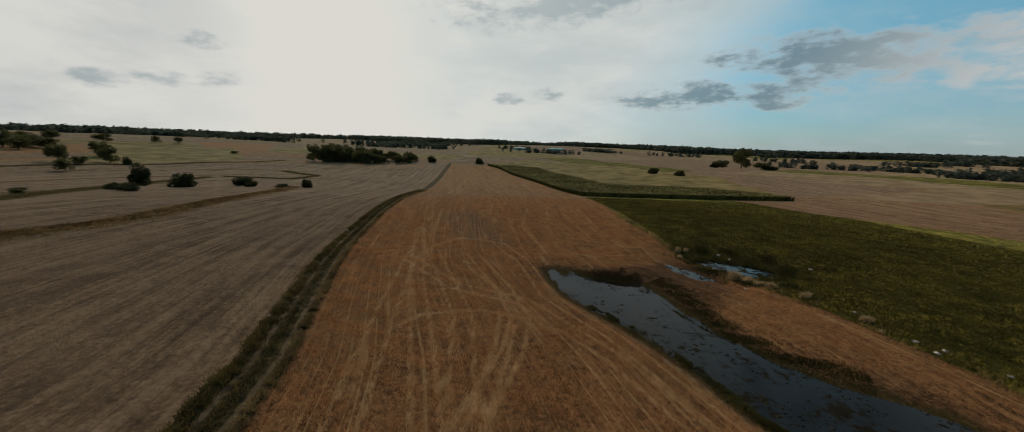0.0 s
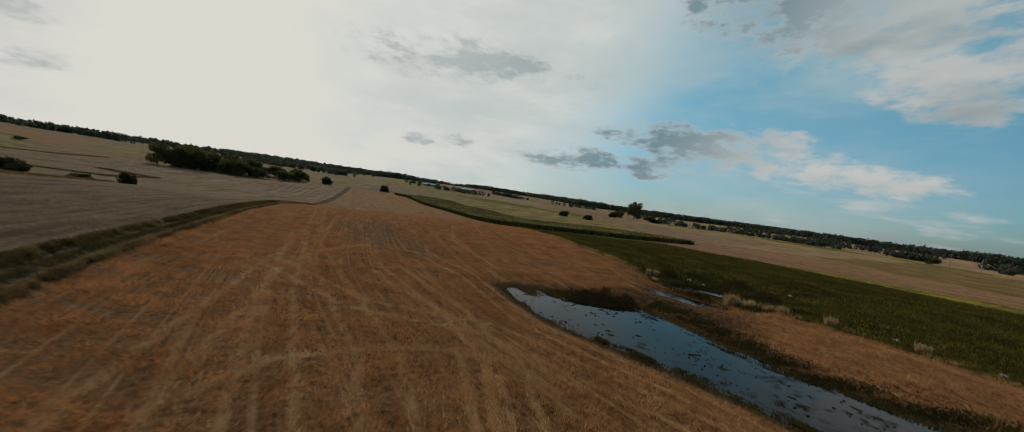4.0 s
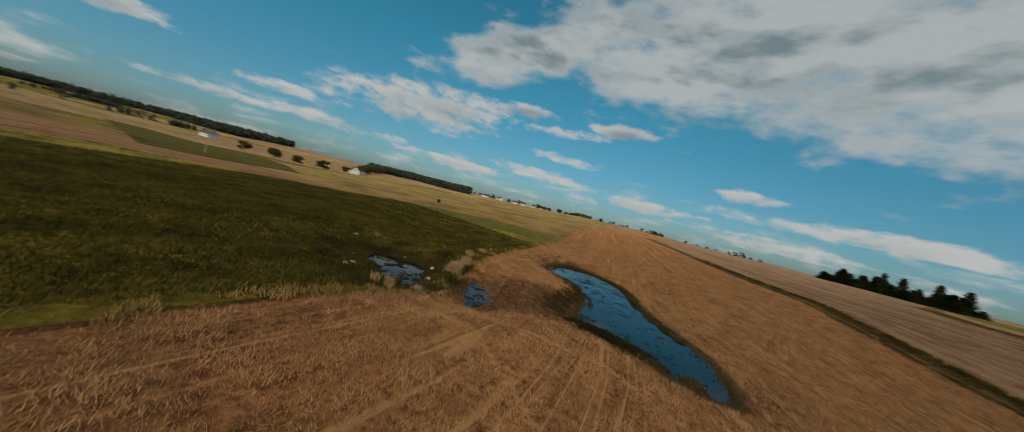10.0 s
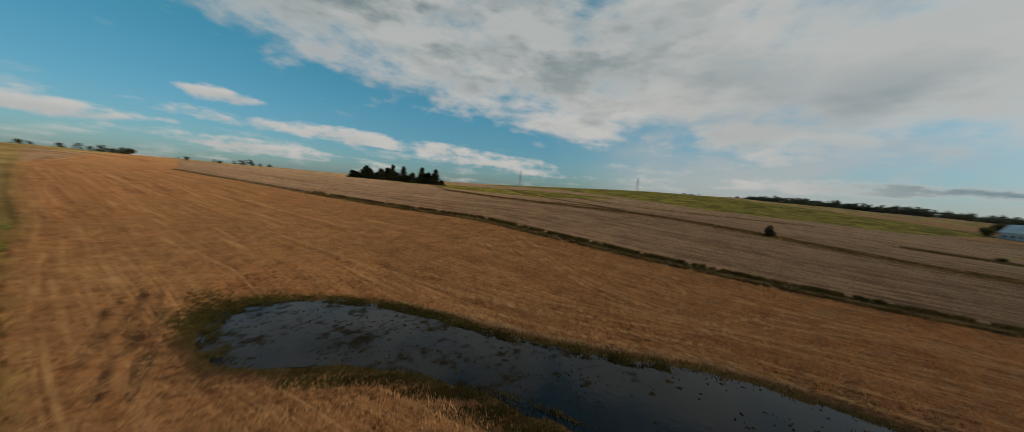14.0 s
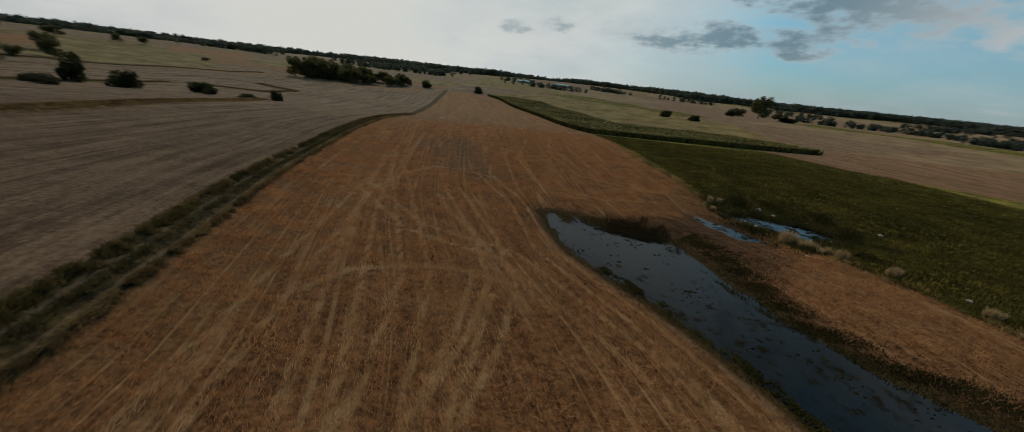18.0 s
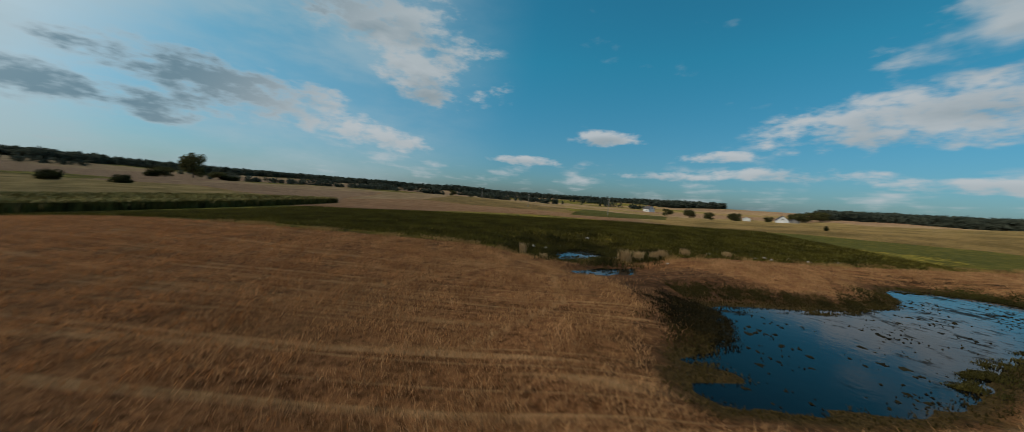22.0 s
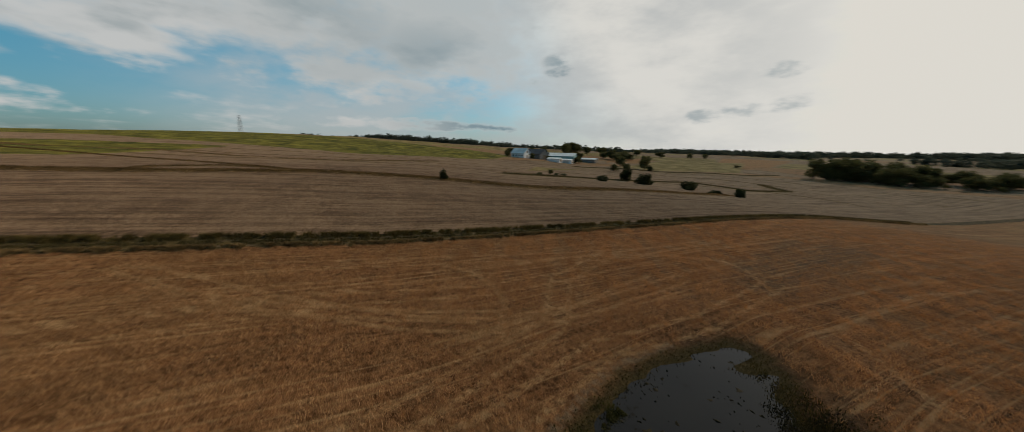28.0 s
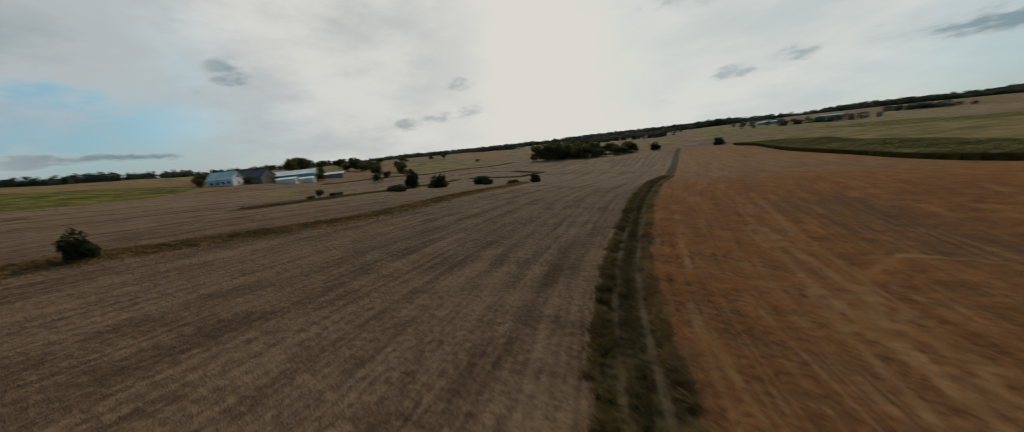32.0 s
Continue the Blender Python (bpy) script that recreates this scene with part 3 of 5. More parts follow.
    # track verge, its dark tone carrying painted shade between the tussocks
    verge = n.mix(n.ramp(mid, 0.35, 0.65), (0.012, 0.011, 0.005), (0.095, 0.068, 0.026))
    colour = n.mix(n.ramp(n.math("ADD", field("lane"), n.math("MULTIPLY", edge, 0.3)), 1.4, 1.75, 1.0, 0.0), colour, verge)
    wheel_ruts = n.ramp(n.math("ABSOLUTE", n.math("SUBTRACT", n.math("ADD", field("lane"), n.math("MULTIPLY", edge, 0.10)), 0.72)), 0.10, 0.22, 1.0, 0.0)
    colour = n.mix(n.math("MULTIPLY", wheel_ruts, n.ramp(blotch, 0.38, 0.6, 0.05, 0.75)), colour, n.mix(mid, (0.08, 0.057, 0.034), (0.24, 0.175, 0.11)))
    # mud and weed round the water
    soil = n.mix(n.ramp(mid, 0.35, 0.65), (0.016, 0.009, 0.005), (0.062, 0.033, 0.017))
    mud = n.ramp(n.math("ADD", field("mud"), n.math("MULTIPLY", edge, 2.0)), -1.4, 1.0)
    colour = n.mix(n.math("MULTIPLY", mud, n.ramp(tufts, 0.36, 0.6, 0.85, 0.65)), colour, soil)
    path = n.ramp(n.math("ADD", field("path"), n.math("MULTIPLY", edge, 0.12)), 0.15, 0.4, 1.0, 0.0)
    colour = n.mix(n.math("MULTIPLY", path, n.ramp(mid, 0.3, 0.6, 0.2, 0.8)), colour, (0.22, 0.15, 0.09))
    churned = n.ramp(n.math("ADD", field("churned"), n.math("MULTIPLY", edge, 0.10)), 0.12, 0.34, 1.0, 0.0)
    colour = n.mix(n.math("MULTIPLY", churned, n.ramp(mid, 0.3, 0.6, 0.35, 0.85)), colour, (0.030, 0.018, 0.009))
    weed = n.mix(n.ramp(near, 0.35, 0.65), (0.020, 0.017, 0.006), (0.07, 0.052, 0.018))
    shore = n.ramp(n.math("ADD", field("shore"), n.math("MULTIPLY", edge, 0.9)), 0.3, 1.5, 1.0, 0.0)
    colour = n.mix(n.math("MULTIPLY", shore, 0.85), colour, weed)
    height = n.math("ADD", n.math("MULTIPLY", straw_fine, 0.5), n.math("ADD", n.math("MULTIPLY", near, 0.4), n.math("ADD", n.math("MULTIPLY", straw_mid, 0.7), n.math("MULTIPLY", tufts, 0.8))))
    return colour, height


def ground():
    nx, ny = len(xs), len(ys)
    i = (np.arange(ny - 1)[:, None] * nx + np.arange(nx - 1)).ravel()
    faces = np.stack([i, i + 1, i + nx + 1, i + nx], 1)
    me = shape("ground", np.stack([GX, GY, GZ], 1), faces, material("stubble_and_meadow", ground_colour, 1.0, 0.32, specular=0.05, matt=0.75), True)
    left, right = east_of(GX, GY, TRACK), -east_of(GX, GY, FIELD_EAST)
    share = left / np.maximum(np.abs(left) + np.abs(right), 1)
    rows = np.where(left > 0, np.where(right > 0, share * 52, 52 + left * 0.9), left)
    wet = np.maximum(np.maximum(inside(GX, GY, POND), inside(GX, GY, PUDDLE_MEADOW)), inside(GX, GY, PUDDLE_FIELD))
    u, v = GX * 0.94 + GY * 0.34, GY * 0.94 - GX * 0.34
    u = u + 25 * wavy(GX, GY, 500, 9)
    cell = np.floor(u / 85) * 7 + np.floor((v + 60 * np.sin(np.floor(u / 85) * 3.1)) / 210) * 13
    pick = np.modf(np.abs(np.sin(cell * 12.9898) * 43758.5453))[0]
    own = (GX > -70) & (GX < 60) & (GY > -400) & (GY < 330)
    distant = ~own & (np.hypot(GX, GY) > 60)
    west_side = (GX < -60) & (GY > -60)

    def within(*rings):
        return np.max([np.clip(inside(GX, GY, ring) / 1.5 + 0.5, 0, 1) for ring in rings], axis=0)
    claimed = within(*ORANGE_WEST, *OLIVE_WEST, MEADOW, PASTURE, CORN, BROWN_STRIP, PALE_EAST, OLIVE_EAST, GREEN_NORTH, GREEN_HILL) > 0.5
    loose = distant & ~claimed
    strip = away(GX, GY, DITCH_WEST) + 7 * wavy(GX, GY, 120, 12)
    band = np.floor(strip / 24)
    tone = np.modf(np.abs(np.sin(band * 5.17 + 0.6) * 437.585))[0]
    seam = np.where(loose & west_side & (strip > 30), np.abs(strip / 24 - np.round(strip / 24)) * 24 + 0.7, 99)
    # share of that painted shade and soil, strongest near the middle
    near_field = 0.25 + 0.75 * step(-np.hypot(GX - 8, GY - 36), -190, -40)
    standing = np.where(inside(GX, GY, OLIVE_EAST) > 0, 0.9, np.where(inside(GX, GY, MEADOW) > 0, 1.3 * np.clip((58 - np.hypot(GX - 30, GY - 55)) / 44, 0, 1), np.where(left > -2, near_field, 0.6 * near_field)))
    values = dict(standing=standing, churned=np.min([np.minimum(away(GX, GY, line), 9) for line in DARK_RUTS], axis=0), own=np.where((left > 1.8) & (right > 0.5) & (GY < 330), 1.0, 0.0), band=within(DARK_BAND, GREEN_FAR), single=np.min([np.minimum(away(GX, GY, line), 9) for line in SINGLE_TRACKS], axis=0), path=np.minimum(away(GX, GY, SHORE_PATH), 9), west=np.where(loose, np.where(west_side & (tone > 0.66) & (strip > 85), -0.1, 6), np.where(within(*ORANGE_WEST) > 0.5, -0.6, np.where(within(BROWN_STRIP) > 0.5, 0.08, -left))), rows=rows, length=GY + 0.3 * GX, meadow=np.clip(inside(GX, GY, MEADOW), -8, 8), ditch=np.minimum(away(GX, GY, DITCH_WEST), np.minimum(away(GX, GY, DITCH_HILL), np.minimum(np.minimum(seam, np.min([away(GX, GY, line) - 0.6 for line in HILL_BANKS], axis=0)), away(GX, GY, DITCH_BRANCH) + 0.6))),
                  lane=np.minimum(away(GX, GY, TRACK), 9), sparse=np.clip(inside(GX, GY, SPARSE), -9, 9), wheels=np.min([np.abs(np.minimum(away(GX, GY, line), 9) - 0.85) for line in CROSS_TRACKS], axis=0),
                  mud=np.clip(np.maximum(inside(GX, GY, MUD), inside(GX, GY, WET_MEADOW) * 0.7), -8, 8), shore=np.clip(np.minimum(-inside(GX, GY, POND), 0.8 - np.minimum(inside(GX, GY, PUDDLE_MEADOW), 0) * 0.22 - 0.8 * (inside(GX, GY, MEADOW) > 0)), -5, 8),
                  olive=np.maximum(np.maximum(within(GREEN_NORTH, OLIVE_EAST, *OLIVE_WEST), np.clip(inside(GX, GY, PASTURE) / 5 + 0.7, 0, 1)), loose & np.where(west_side, (tone > 0.35) & (tone < 0.52) & (strip > 40), (pick > 0.30) & (pick < 0.5))),
                  bright=np.maximum(within(PALE_EAST), loose & np.where(west_side, (tone < 0.2) & (strip > 24), (pick > 0.5) & (pick < 0.75))), far_green=np.maximum(within(CORN, GREEN_HILL, GREEN_FAR), loose & (pick > 0.82) & ~west_side))
    for key, value in values.items():
        me.attributes.new(key, "FLOAT", "POINT").data.foreach_set("value", np.asarray(value, np.float32))
    return tagged(new("ground", me), "harvested stubble fields and green meadow on rolling land", "ground", kind="structure")


ground()


# ---- water ----
def water(name, ring, label, mat):
    bm = bmesh.new()
    mid = Vector((sum(p[0] for p in ring) / len(ring), sum(p[1] for p in ring) / len(ring), 0))
    corners = []
    for x, y in ring:
        out = (Vector((x, y, 0)) - mid).normalized() * 0.5
        corners.append(bm.verts.new((x + out.x, y + out.y, WATER)))
    bm.faces.new(corners)
    bmesh.ops.triangulate(bm, faces=bm.faces[:])
    return tagged(part(name, bm, mat), label, "water", kind="structure")


def still_water(name, crowded):
    """Clear dark water with soft drowned weed that dulls its mirror in patches."""
    made = bpy.data.materials.new(name)
    made.use_nodes = True
    n = Nodes(made.node_tree)
    place = n.add("ShaderNodeNewGeometry").outputs["Position"]
    shader = n.add("ShaderNodeBsdfPrincipled")
    n.put(shader.inputs["Base Color"], n.mix(n.noise(place, 0.4, 3.0), (0.001, 0.002, 0.004), (0.004, 0.005, 0.005)))
    n.put(shader.inputs["Roughness"], 0.06)
    n.put(shader.inputs["IOR"], 1.33)
    n.put(shader.inputs["Specular IOR Level"], 0.3)
    bump = n.add("ShaderNodeBump")
    bump.inputs["Distance"].default_value = 0.006
    n.put(bump.inputs["Height"], n.noise(place, 2.2, 3.0))
    n.put(shader.inputs["Normal"], bump)
    weed = n.add("ShaderNodeBsdfDiffuse", n.mix(n.noise(place, 3.0, 4.0), (0.003, 0.003, 0.0015), (0.016, 0.012, 0.005)))
    shallow = n.ramp(n.add("ShaderNodeSeparateXYZ", place).outputs[1], 30.0, 46.0, 0.0, crowded, smooth=False)
    thick = n.math("ADD", n.math("ADD", shallow, n.math("MULTIPLY", n.noise(place, 1.1, 7.0, 0.66), 0.55)), n.math("MULTIPLY", n.noise(place, 0.30, 4.0, 0.6), 0.45))
    n.add("ShaderNodeOutputMaterial", n.add("ShaderNodeMixShader", n.ramp(thick, 0.50, 0.60, 0.0, 0.85), shader.outputs[0], weed.outputs[0]))
    return made


pond_water, puddle_water = still_water("pond_water", -0.12), still_water("puddle_water", -0.03)
water("water", POND, "dark still water of a field pond reflecting the sky", pond_water)
water("water", PUDDLE_MEADOW, "shallow puddle in the wet meadow grass", puddle_water)
water("water", PUDDLE_FIELD, "narrow puddle at the stubble's edge", puddle_water)

# ---- plants ----
RNG = np.random.RandomState(7)


def blades(name, x, y, high, wide, lean, mat, turn=None, seed=0, lift=0.0, jitter=0.35, simple=False):
    """Many single blades or straws, each a narrow triangle with a bend, as one mesh."""
    r = np.random.RandomState(seed)
    k = len(x)
    z = land(x, y) + lift
    a = r.uniform(0, 6.283, k)
    h = high * r.uniform(1 - jitter, 1 + jitter, k)
    w = wide * r.uniform(0.7, 1.3, k)
    la = r.uniform(0, 6.283, k) if turn is None else turn + r.normal(0, 0.35, k)
    ll = lean * h * r.uniform(0.3, 1.4, k)
    dx, dy = np.cos(a) * w / 2, np.sin(a) * w / 2
    tx, ty = x + np.cos(la) * ll, y + np.sin(la) * ll
    low1, low2 = np.stack([x - dx, y - dy, z - 0.02], 1), np.stack([x + dx, y + dy, z - 0.02], 1)
    mx, my = x + np.cos(la) * ll * 0.35, y + np.sin(la) * ll * 0.35
    mid1, mid2 = np.stack([mx - dx * 0.8, my - dy * 0.8, z + h * 0.6], 1), np.stack([mx + dx * 0.8, my + dy * 0.8, z + h * 0.6], 1)
    tip = np.stack([tx, ty, z + h], 1)
    if simple:
        return shape(name, np.stack([low1, low2, tip], 1).reshape(-1, 3), np.arange(3 * k).reshape(-1, 3), mat)
    verts = np.stack([low1, low2, mid2, mid1, tip], 1).reshape(-1, 3)
    i = np.arange(k) * 5
    faces = np.concatenate([np.stack([i, i + 1, i + 2], 1), np.stack([i, i + 2, i + 3], 1), np.stack([i + 3, i + 2, i + 4], 1)])
    return shape(name, verts, faces, mat)


def sown(count, low, high, keep, seed):
    """Random places in a box that keep() accepts."""
    r = np.random.RandomState(seed)
    x, y = r.uniform(low[0], high[0], count), r.uniform(low[1], high[1], count)
    ok = keep(x, y)
    return x[ok], y[ok]


def wet_depth(x, y):
    return np.max([inside(x, y, ring) for ring in (POND, PUDDLE_MEADOW, PUDDLE_FIELD)], axis=0)


straw_mat = leafy("straw", (0.17, 0.092, 0.040), (0.58, 0.37, 0.185), through=0.36, shine=(1, 0.62, 0.36), drift_scale=0.6)
pale_straw_mat = leafy("pale_straw", (0.075, 0.047, 0.028), (0.27, 0.18, 0.11), through=0.15, shine=(1, 0.7, 0.5))
grass_mat = leafy("meadow_grass", (0.006, 0.009, 0.002), (0.105, 0.09, 0.014))
verge_mat = leafy("verge_grass", (0.008, 0.008, 0.003), (0.17, 0.118, 0.036), through=0.25)
dry_mat = leafy("dry_grass", (0.20, 0.13, 0.06), (0.44, 0.32, 0.17))
weed_mat = leafy("pond_weed", (0.014, 0.012, 0.004), (0.075, 0.055, 0.015))
mat_mat = leafy("floating_mats", (0.006, 0.006, 0.003), (0.030, 0.024, 0.008))
brown_mat = leafy("brown_grass", (0.075, 0.047, 0.018), (0.42, 0.275, 0.105))


def stuff(name, me, label, category):
    return tagged(new(name, me), label, category, kind="stuff")


def in_field(x, y):
    fade = RNG.uniform(0, 1, len(x)) < np.clip((88 - np.hypot(x - 8, y - 36)) / 55, 0, 1)
    return fade & (east_of(x, y, TRACK) > 1.8) & (east_of(x, y, FIELD_EAST) < -0.3) & (wet_depth(x, y) < -1.2) & ((inside(x, y, MUD) < RNG.normal(0.2, 1.3, len(x))) | (RNG.uniform(0, 1, len(x)) < 0.03)) & ((inside(x, y, SPARSE) < 3.0 * wavy(x, y, 4, 115) + RNG.normal(0, 1, len(x))) | (RNG.uniform(0, 1, len(x)) < 0.35))


def row_turn(x, y):
    """The way the rows run at a place."""
    return np.arctan2(1.0, np.interp(y, (-60, 0, 30, 60, 120), (-0.5, -0.3, -0.35, -0.15, -0.05)))


x, y = sown(1700000, (-34, -50), (58, 122), in_field, 21)
shaggy = wavy(x, y, 2.4, 101) + 0.7 * wavy(x, y, 1.0, 102) + 0.5 * wavy(x, y, 7, 103)
keep = shaggy > RNG.normal(-0.55, 0.55, len(x))
x, y, shaggy = x[keep], y[keep], shaggy[keep]
stuff("stubble", blades("stubble", x, y, 0.2 + 0.05 * np.clip(shaggy, -1, 1.5), 0.027, 0.9, straw_mat, seed=1, simple=True), "short cut straw standing over the harvested field", "stubble")
x, y = sown(220000, (-34, -40), (50, 112), in_field, 22)
streak = wavy(east_of(x, y, TRACK) * 1.0, y * 0.04, 3.2, 5) + 0.5 * wavy(x, y, 9, 6)
x, y = x[streak > 0.1], y[streak > 0.1]
stuff("loose_straw", blades("loose_straw", x, y, 0.06, 0.022, 4.5, straw_mat, turn=row_turn(x, y), seed=2, simple=True), "loose straw left in lines by the harvester", "straw")


def along(line, count, offset, seed):
    """Random places along a line of corners, offset() metres to its side."""
    r = np.random.RandomState(seed)
    pts = np.array(line, float)
    lengths = np.hypot(*np.diff(pts, axis=0).T)
    s = r.uniform(0, lengths.sum(), count)
    k = np.minimum(np.searchsorted(np.cumsum(lengths), s), len(lengths) - 1)
    f = (s - np.concatenate([[0], np.cumsum(lengths)])[k]) / lengths[k]
    p = pts[k] + (pts[k + 1] - pts[k]) * f[:, None]
    d = (pts[k + 1] - pts[k]) / lengths[k][:, None]
    o = offset(r, count)
    return p[:, 0] - d[:, 1] * o, p[:, 1] + d[:, 0] * o


def straw_lines():
    """Pale pressed straw along wheel marks and between the rows of the harvest."""
    r = np.random.RandomState(71)
    px, py = [], []
    for line in CROSS_TRACKS:
        for side in (-0.85, 0.85):
            x, y = along(line, 3000, lambda r_, k: side + r_.normal(0, 0.15, k), r.randint(1000))
            px.append(x), py.append(y)
    for line in SINGLE_TRACKS:
        x, y = along(line, 1500, lambda r_, k: r_.normal(0, 0.2, k), r.randint(1000))
        px.append(x), py.append(y)
    ty = np.linspace(-60, 130, 400)
    low, high = sorted(TRACK, key=lambda p: p[1]), sorted(FIELD_EAST, key=lambda p: p[1])
    west_x, east_x = np.interp(ty, [p[1] for p in low], [p[0] for p in low]), np.interp(ty, [p[1] for p in high], [p[0] for p in high])
    for k in range(18):
        share = (k + r.uniform(0.1, 0.9)) / 18
        y = r.uniform(-50, 118, 3000)
        x = np.interp(y, ty, west_x + (east_x - west_x) * share) + 0.7 * np.sin(y * (0.05 + 0.012 * (k % 4)) + 2.4 * k) + r.normal(0, 0.14 + 0.06 * (k % 3), 3000)
        ok = wavy(x * 2, y * 0.4, 12, 72 + k % 4) > r.uniform(-0.6, 0.8)
        px.append(x[ok]), py.append(y[ok])
    x, y = np.concatenate(px), np.concatenate(py)
    ok = in_field(x, y)
    return x[ok], y[ok]


x, y = straw_lines()
stuff("pressed_straw", blades("pressed_straw", x, y, 0.06, 0.026, 4.5, leafy("pressed_straw", (0.33, 0.175, 0.073), (0.53, 0.315, 0.145), through=0.1), turn=row_turn(x, y), seed=73, lift=0.03, simple=True), "pale pressed straw in wheel marks across the field", "straw")
x, y = sown(260000, (-75, -40), (0, 110), lambda x, y: (RNG.uniform(0, 1, len(x)) < np.clip((85 - np.hypot(x + 15, y - 30)) / 60, 0, 1)) & (east_of(x, y, TRACK) < -2.4) & (away(x, y, DITCH_WEST) > 1.6), 23)
stuff("stubble", blades("stubble", x, y, 0.17, 0.022, 0.5, pale_straw_mat, seed=3, simple=True), "greyish short stubble of the neighbouring field", "stubble")

x, y = sown(300000, (29, 4), (100, 128), lambda x, y: (inside(x, y, MEADOW) > RNG.uniform(-0.6, 0.8, len(x))) & (wet_depth(x, y) < 0.1) & (RNG.uniform(0, 1, len(x)) < 40 / np.maximum(np.hypot(x - 30, y - 55), 16)), 24)
stuff("meadow_grass", blades("meadow_grass", x, y, 0.30, 0.06, 0.8, grass_mat, seed=4), "rough dark green meadow grass with yellow tints", "grass")


near_track = TRACK[1:15]


def tussocks(line, count, per, offset, size, seed):
    """Places of blades gathered in hummocks along a line."""
    r = np.random.RandomState(seed)
    cx, cy = along(line, count, offset, seed)
    s = size * r.uniform(0.6, 1.5, count)
    return np.repeat(cx, per) + r.normal(0, 1, count * per) * np.repeat(s, per), np.repeat(cy, per) + r.normal(0, 1, count * per) * np.repeat(s, per)


x, y = tussocks(near_track, 620, 80, lambda r, k: r.normal(1.3, 0.2, k), 0.2, 31)
stuff("verge_grass", blades("verge_grass", x, y, 0.27, 0.05, 1.0, verge_mat, seed=5, jitter=0.6), "rough dark grass tussocks on the verge of a field track", "grass")
x, y = along(near_track, 16000, lambda r, k: r.normal(0, 0.2, k), 39)
clump = wavy(x, y, 3.0, 40) > -0.6
stuff("track_grass", blades("track_grass", x[clump], y[clump], 0.2, 0.05, 0.7, leafy("track_grass", (0.012, 0.011, 0.004), (0.13, 0.10, 0.036), through=0.25), seed=15), "low green grass between the wheel ruts of a track", "grass")
x, y = tussocks(near_track, 700, 60, lambda r, k: r.normal(-1.36, 0.14, k), 0.15, 32)
stuff("dry_verge_grass", blades("dry_verge_grass", x, y, 0.27, 0.045, 1.0, leafy("dry_verge", (0.028, 0.018, 0.007), (0.30, 0.195, 0.08), through=0.25), seed=6), "hummocks of dry brownish grass beside the field track", "grass")
ditch_mat = leafy("ditch_weeds", (0.026, 0.017, 0.007), (0.23, 0.14, 0.055))
x, y = along(DITCH_WEST[:13], 70000, lambda r, k: r.normal(0, 1.4, k), 35)
clump = wavy(x, y, 2.6, 116) + 0.6 * wavy(x, y, 0.9, 117) > RNG.normal(-0.5, 0.5, len(x))
x, y = x[clump], y[clump]
stuff("ditch_grass", blades("ditch_grass", x, y, 0.2, 0.09, 1.2, ditch_mat, seed=7), "tall brown weeds along a field ditch", "grass")
x, y = along(DITCH_HILL[:6] + DITCH_BRANCH, 12000, lambda r, k: r.normal(0, 0.6, k), 36)
stuff("ditch_grass", blades("ditch_grass", x, y, 0.26, 0.11, 0.9, ditch_mat, seed=8), "brown weeds along a ditch on the hill", "grass")
for bank_line in HILL_BANKS:
    x, y = along(bank_line, 7000, lambda r, k: r.normal(0, 1.1, k), 75)
    stuff("bank_grass", blades("bank_grass", x, y, 0.42, 0.14, 0.7, leafy("bank_grass", (0.03, 0.026, 0.012), (0.13, 0.10, 0.045)), seed=76), "dark rough growth on a bank between hill fields", "grass")
edge_line = FIELD_EAST[6:20]
x, y = along(edge_line, 15000, lambda r, k: r.normal(0.1, 0.6, k), 37)
clump = (wavy(x, y, 3.0, 38) > 0.1) & (wet_depth(x, y) < 0)
stuff("edge_grass", blades("edge_grass", x[clump], y[clump], 0.32, 0.035, 0.8, brown_mat, seed=9), "pale dry grass along the edge of the meadow", "grass")

# weed on and round the pond
x, y = sown(60000, (2, 6), (44, 56), lambda x, y: (np.abs(inside(x, y, POND) + 0.35) < 0.9 * (0.6 + 0.5 * wavy(x, y, 4, 41))), 42)
stuff("shore_weed", blades("shore_weed", x, y, 0.09, 0.05, 0.9, weed_mat, seed=10, lift=0.02), "low dark green weed on the muddy shore", "weeds")
NE_BAY = ((14, 47), (16.5, 45.8), (18, 45), (17.4, 43.8), (15.3, 44.5), (13.4, 44.2), (10.2, 45.6), (9.6, 46.8))
MUD_BAR = ((17.2, 42.8), (18.2, 39.4), (19.5, 35.2), (20.8, 31.6))
HEAD_WEED = ((31.5, 8.6), (27.5, 9.8), (24.6, 12), (28.6, 11.8), (31, 13.4), (32.8, 15.8), (33.6, 11.8))
x, y = sown(30000, (8, 36), (24, 50), lambda x, y: inside(x, y, NE_BAY) > 0.7 * wavy(x, y, 3, 43) + RNG.normal(0, 0.35, len(x)), 44)
stuff("bog_plants", blades("bog_plants", x, y, 0.09, 0.055, 0.9, weed_mat, seed=11, lift=0.05), "dense dark bog plants at the end of the pond", "weeds")


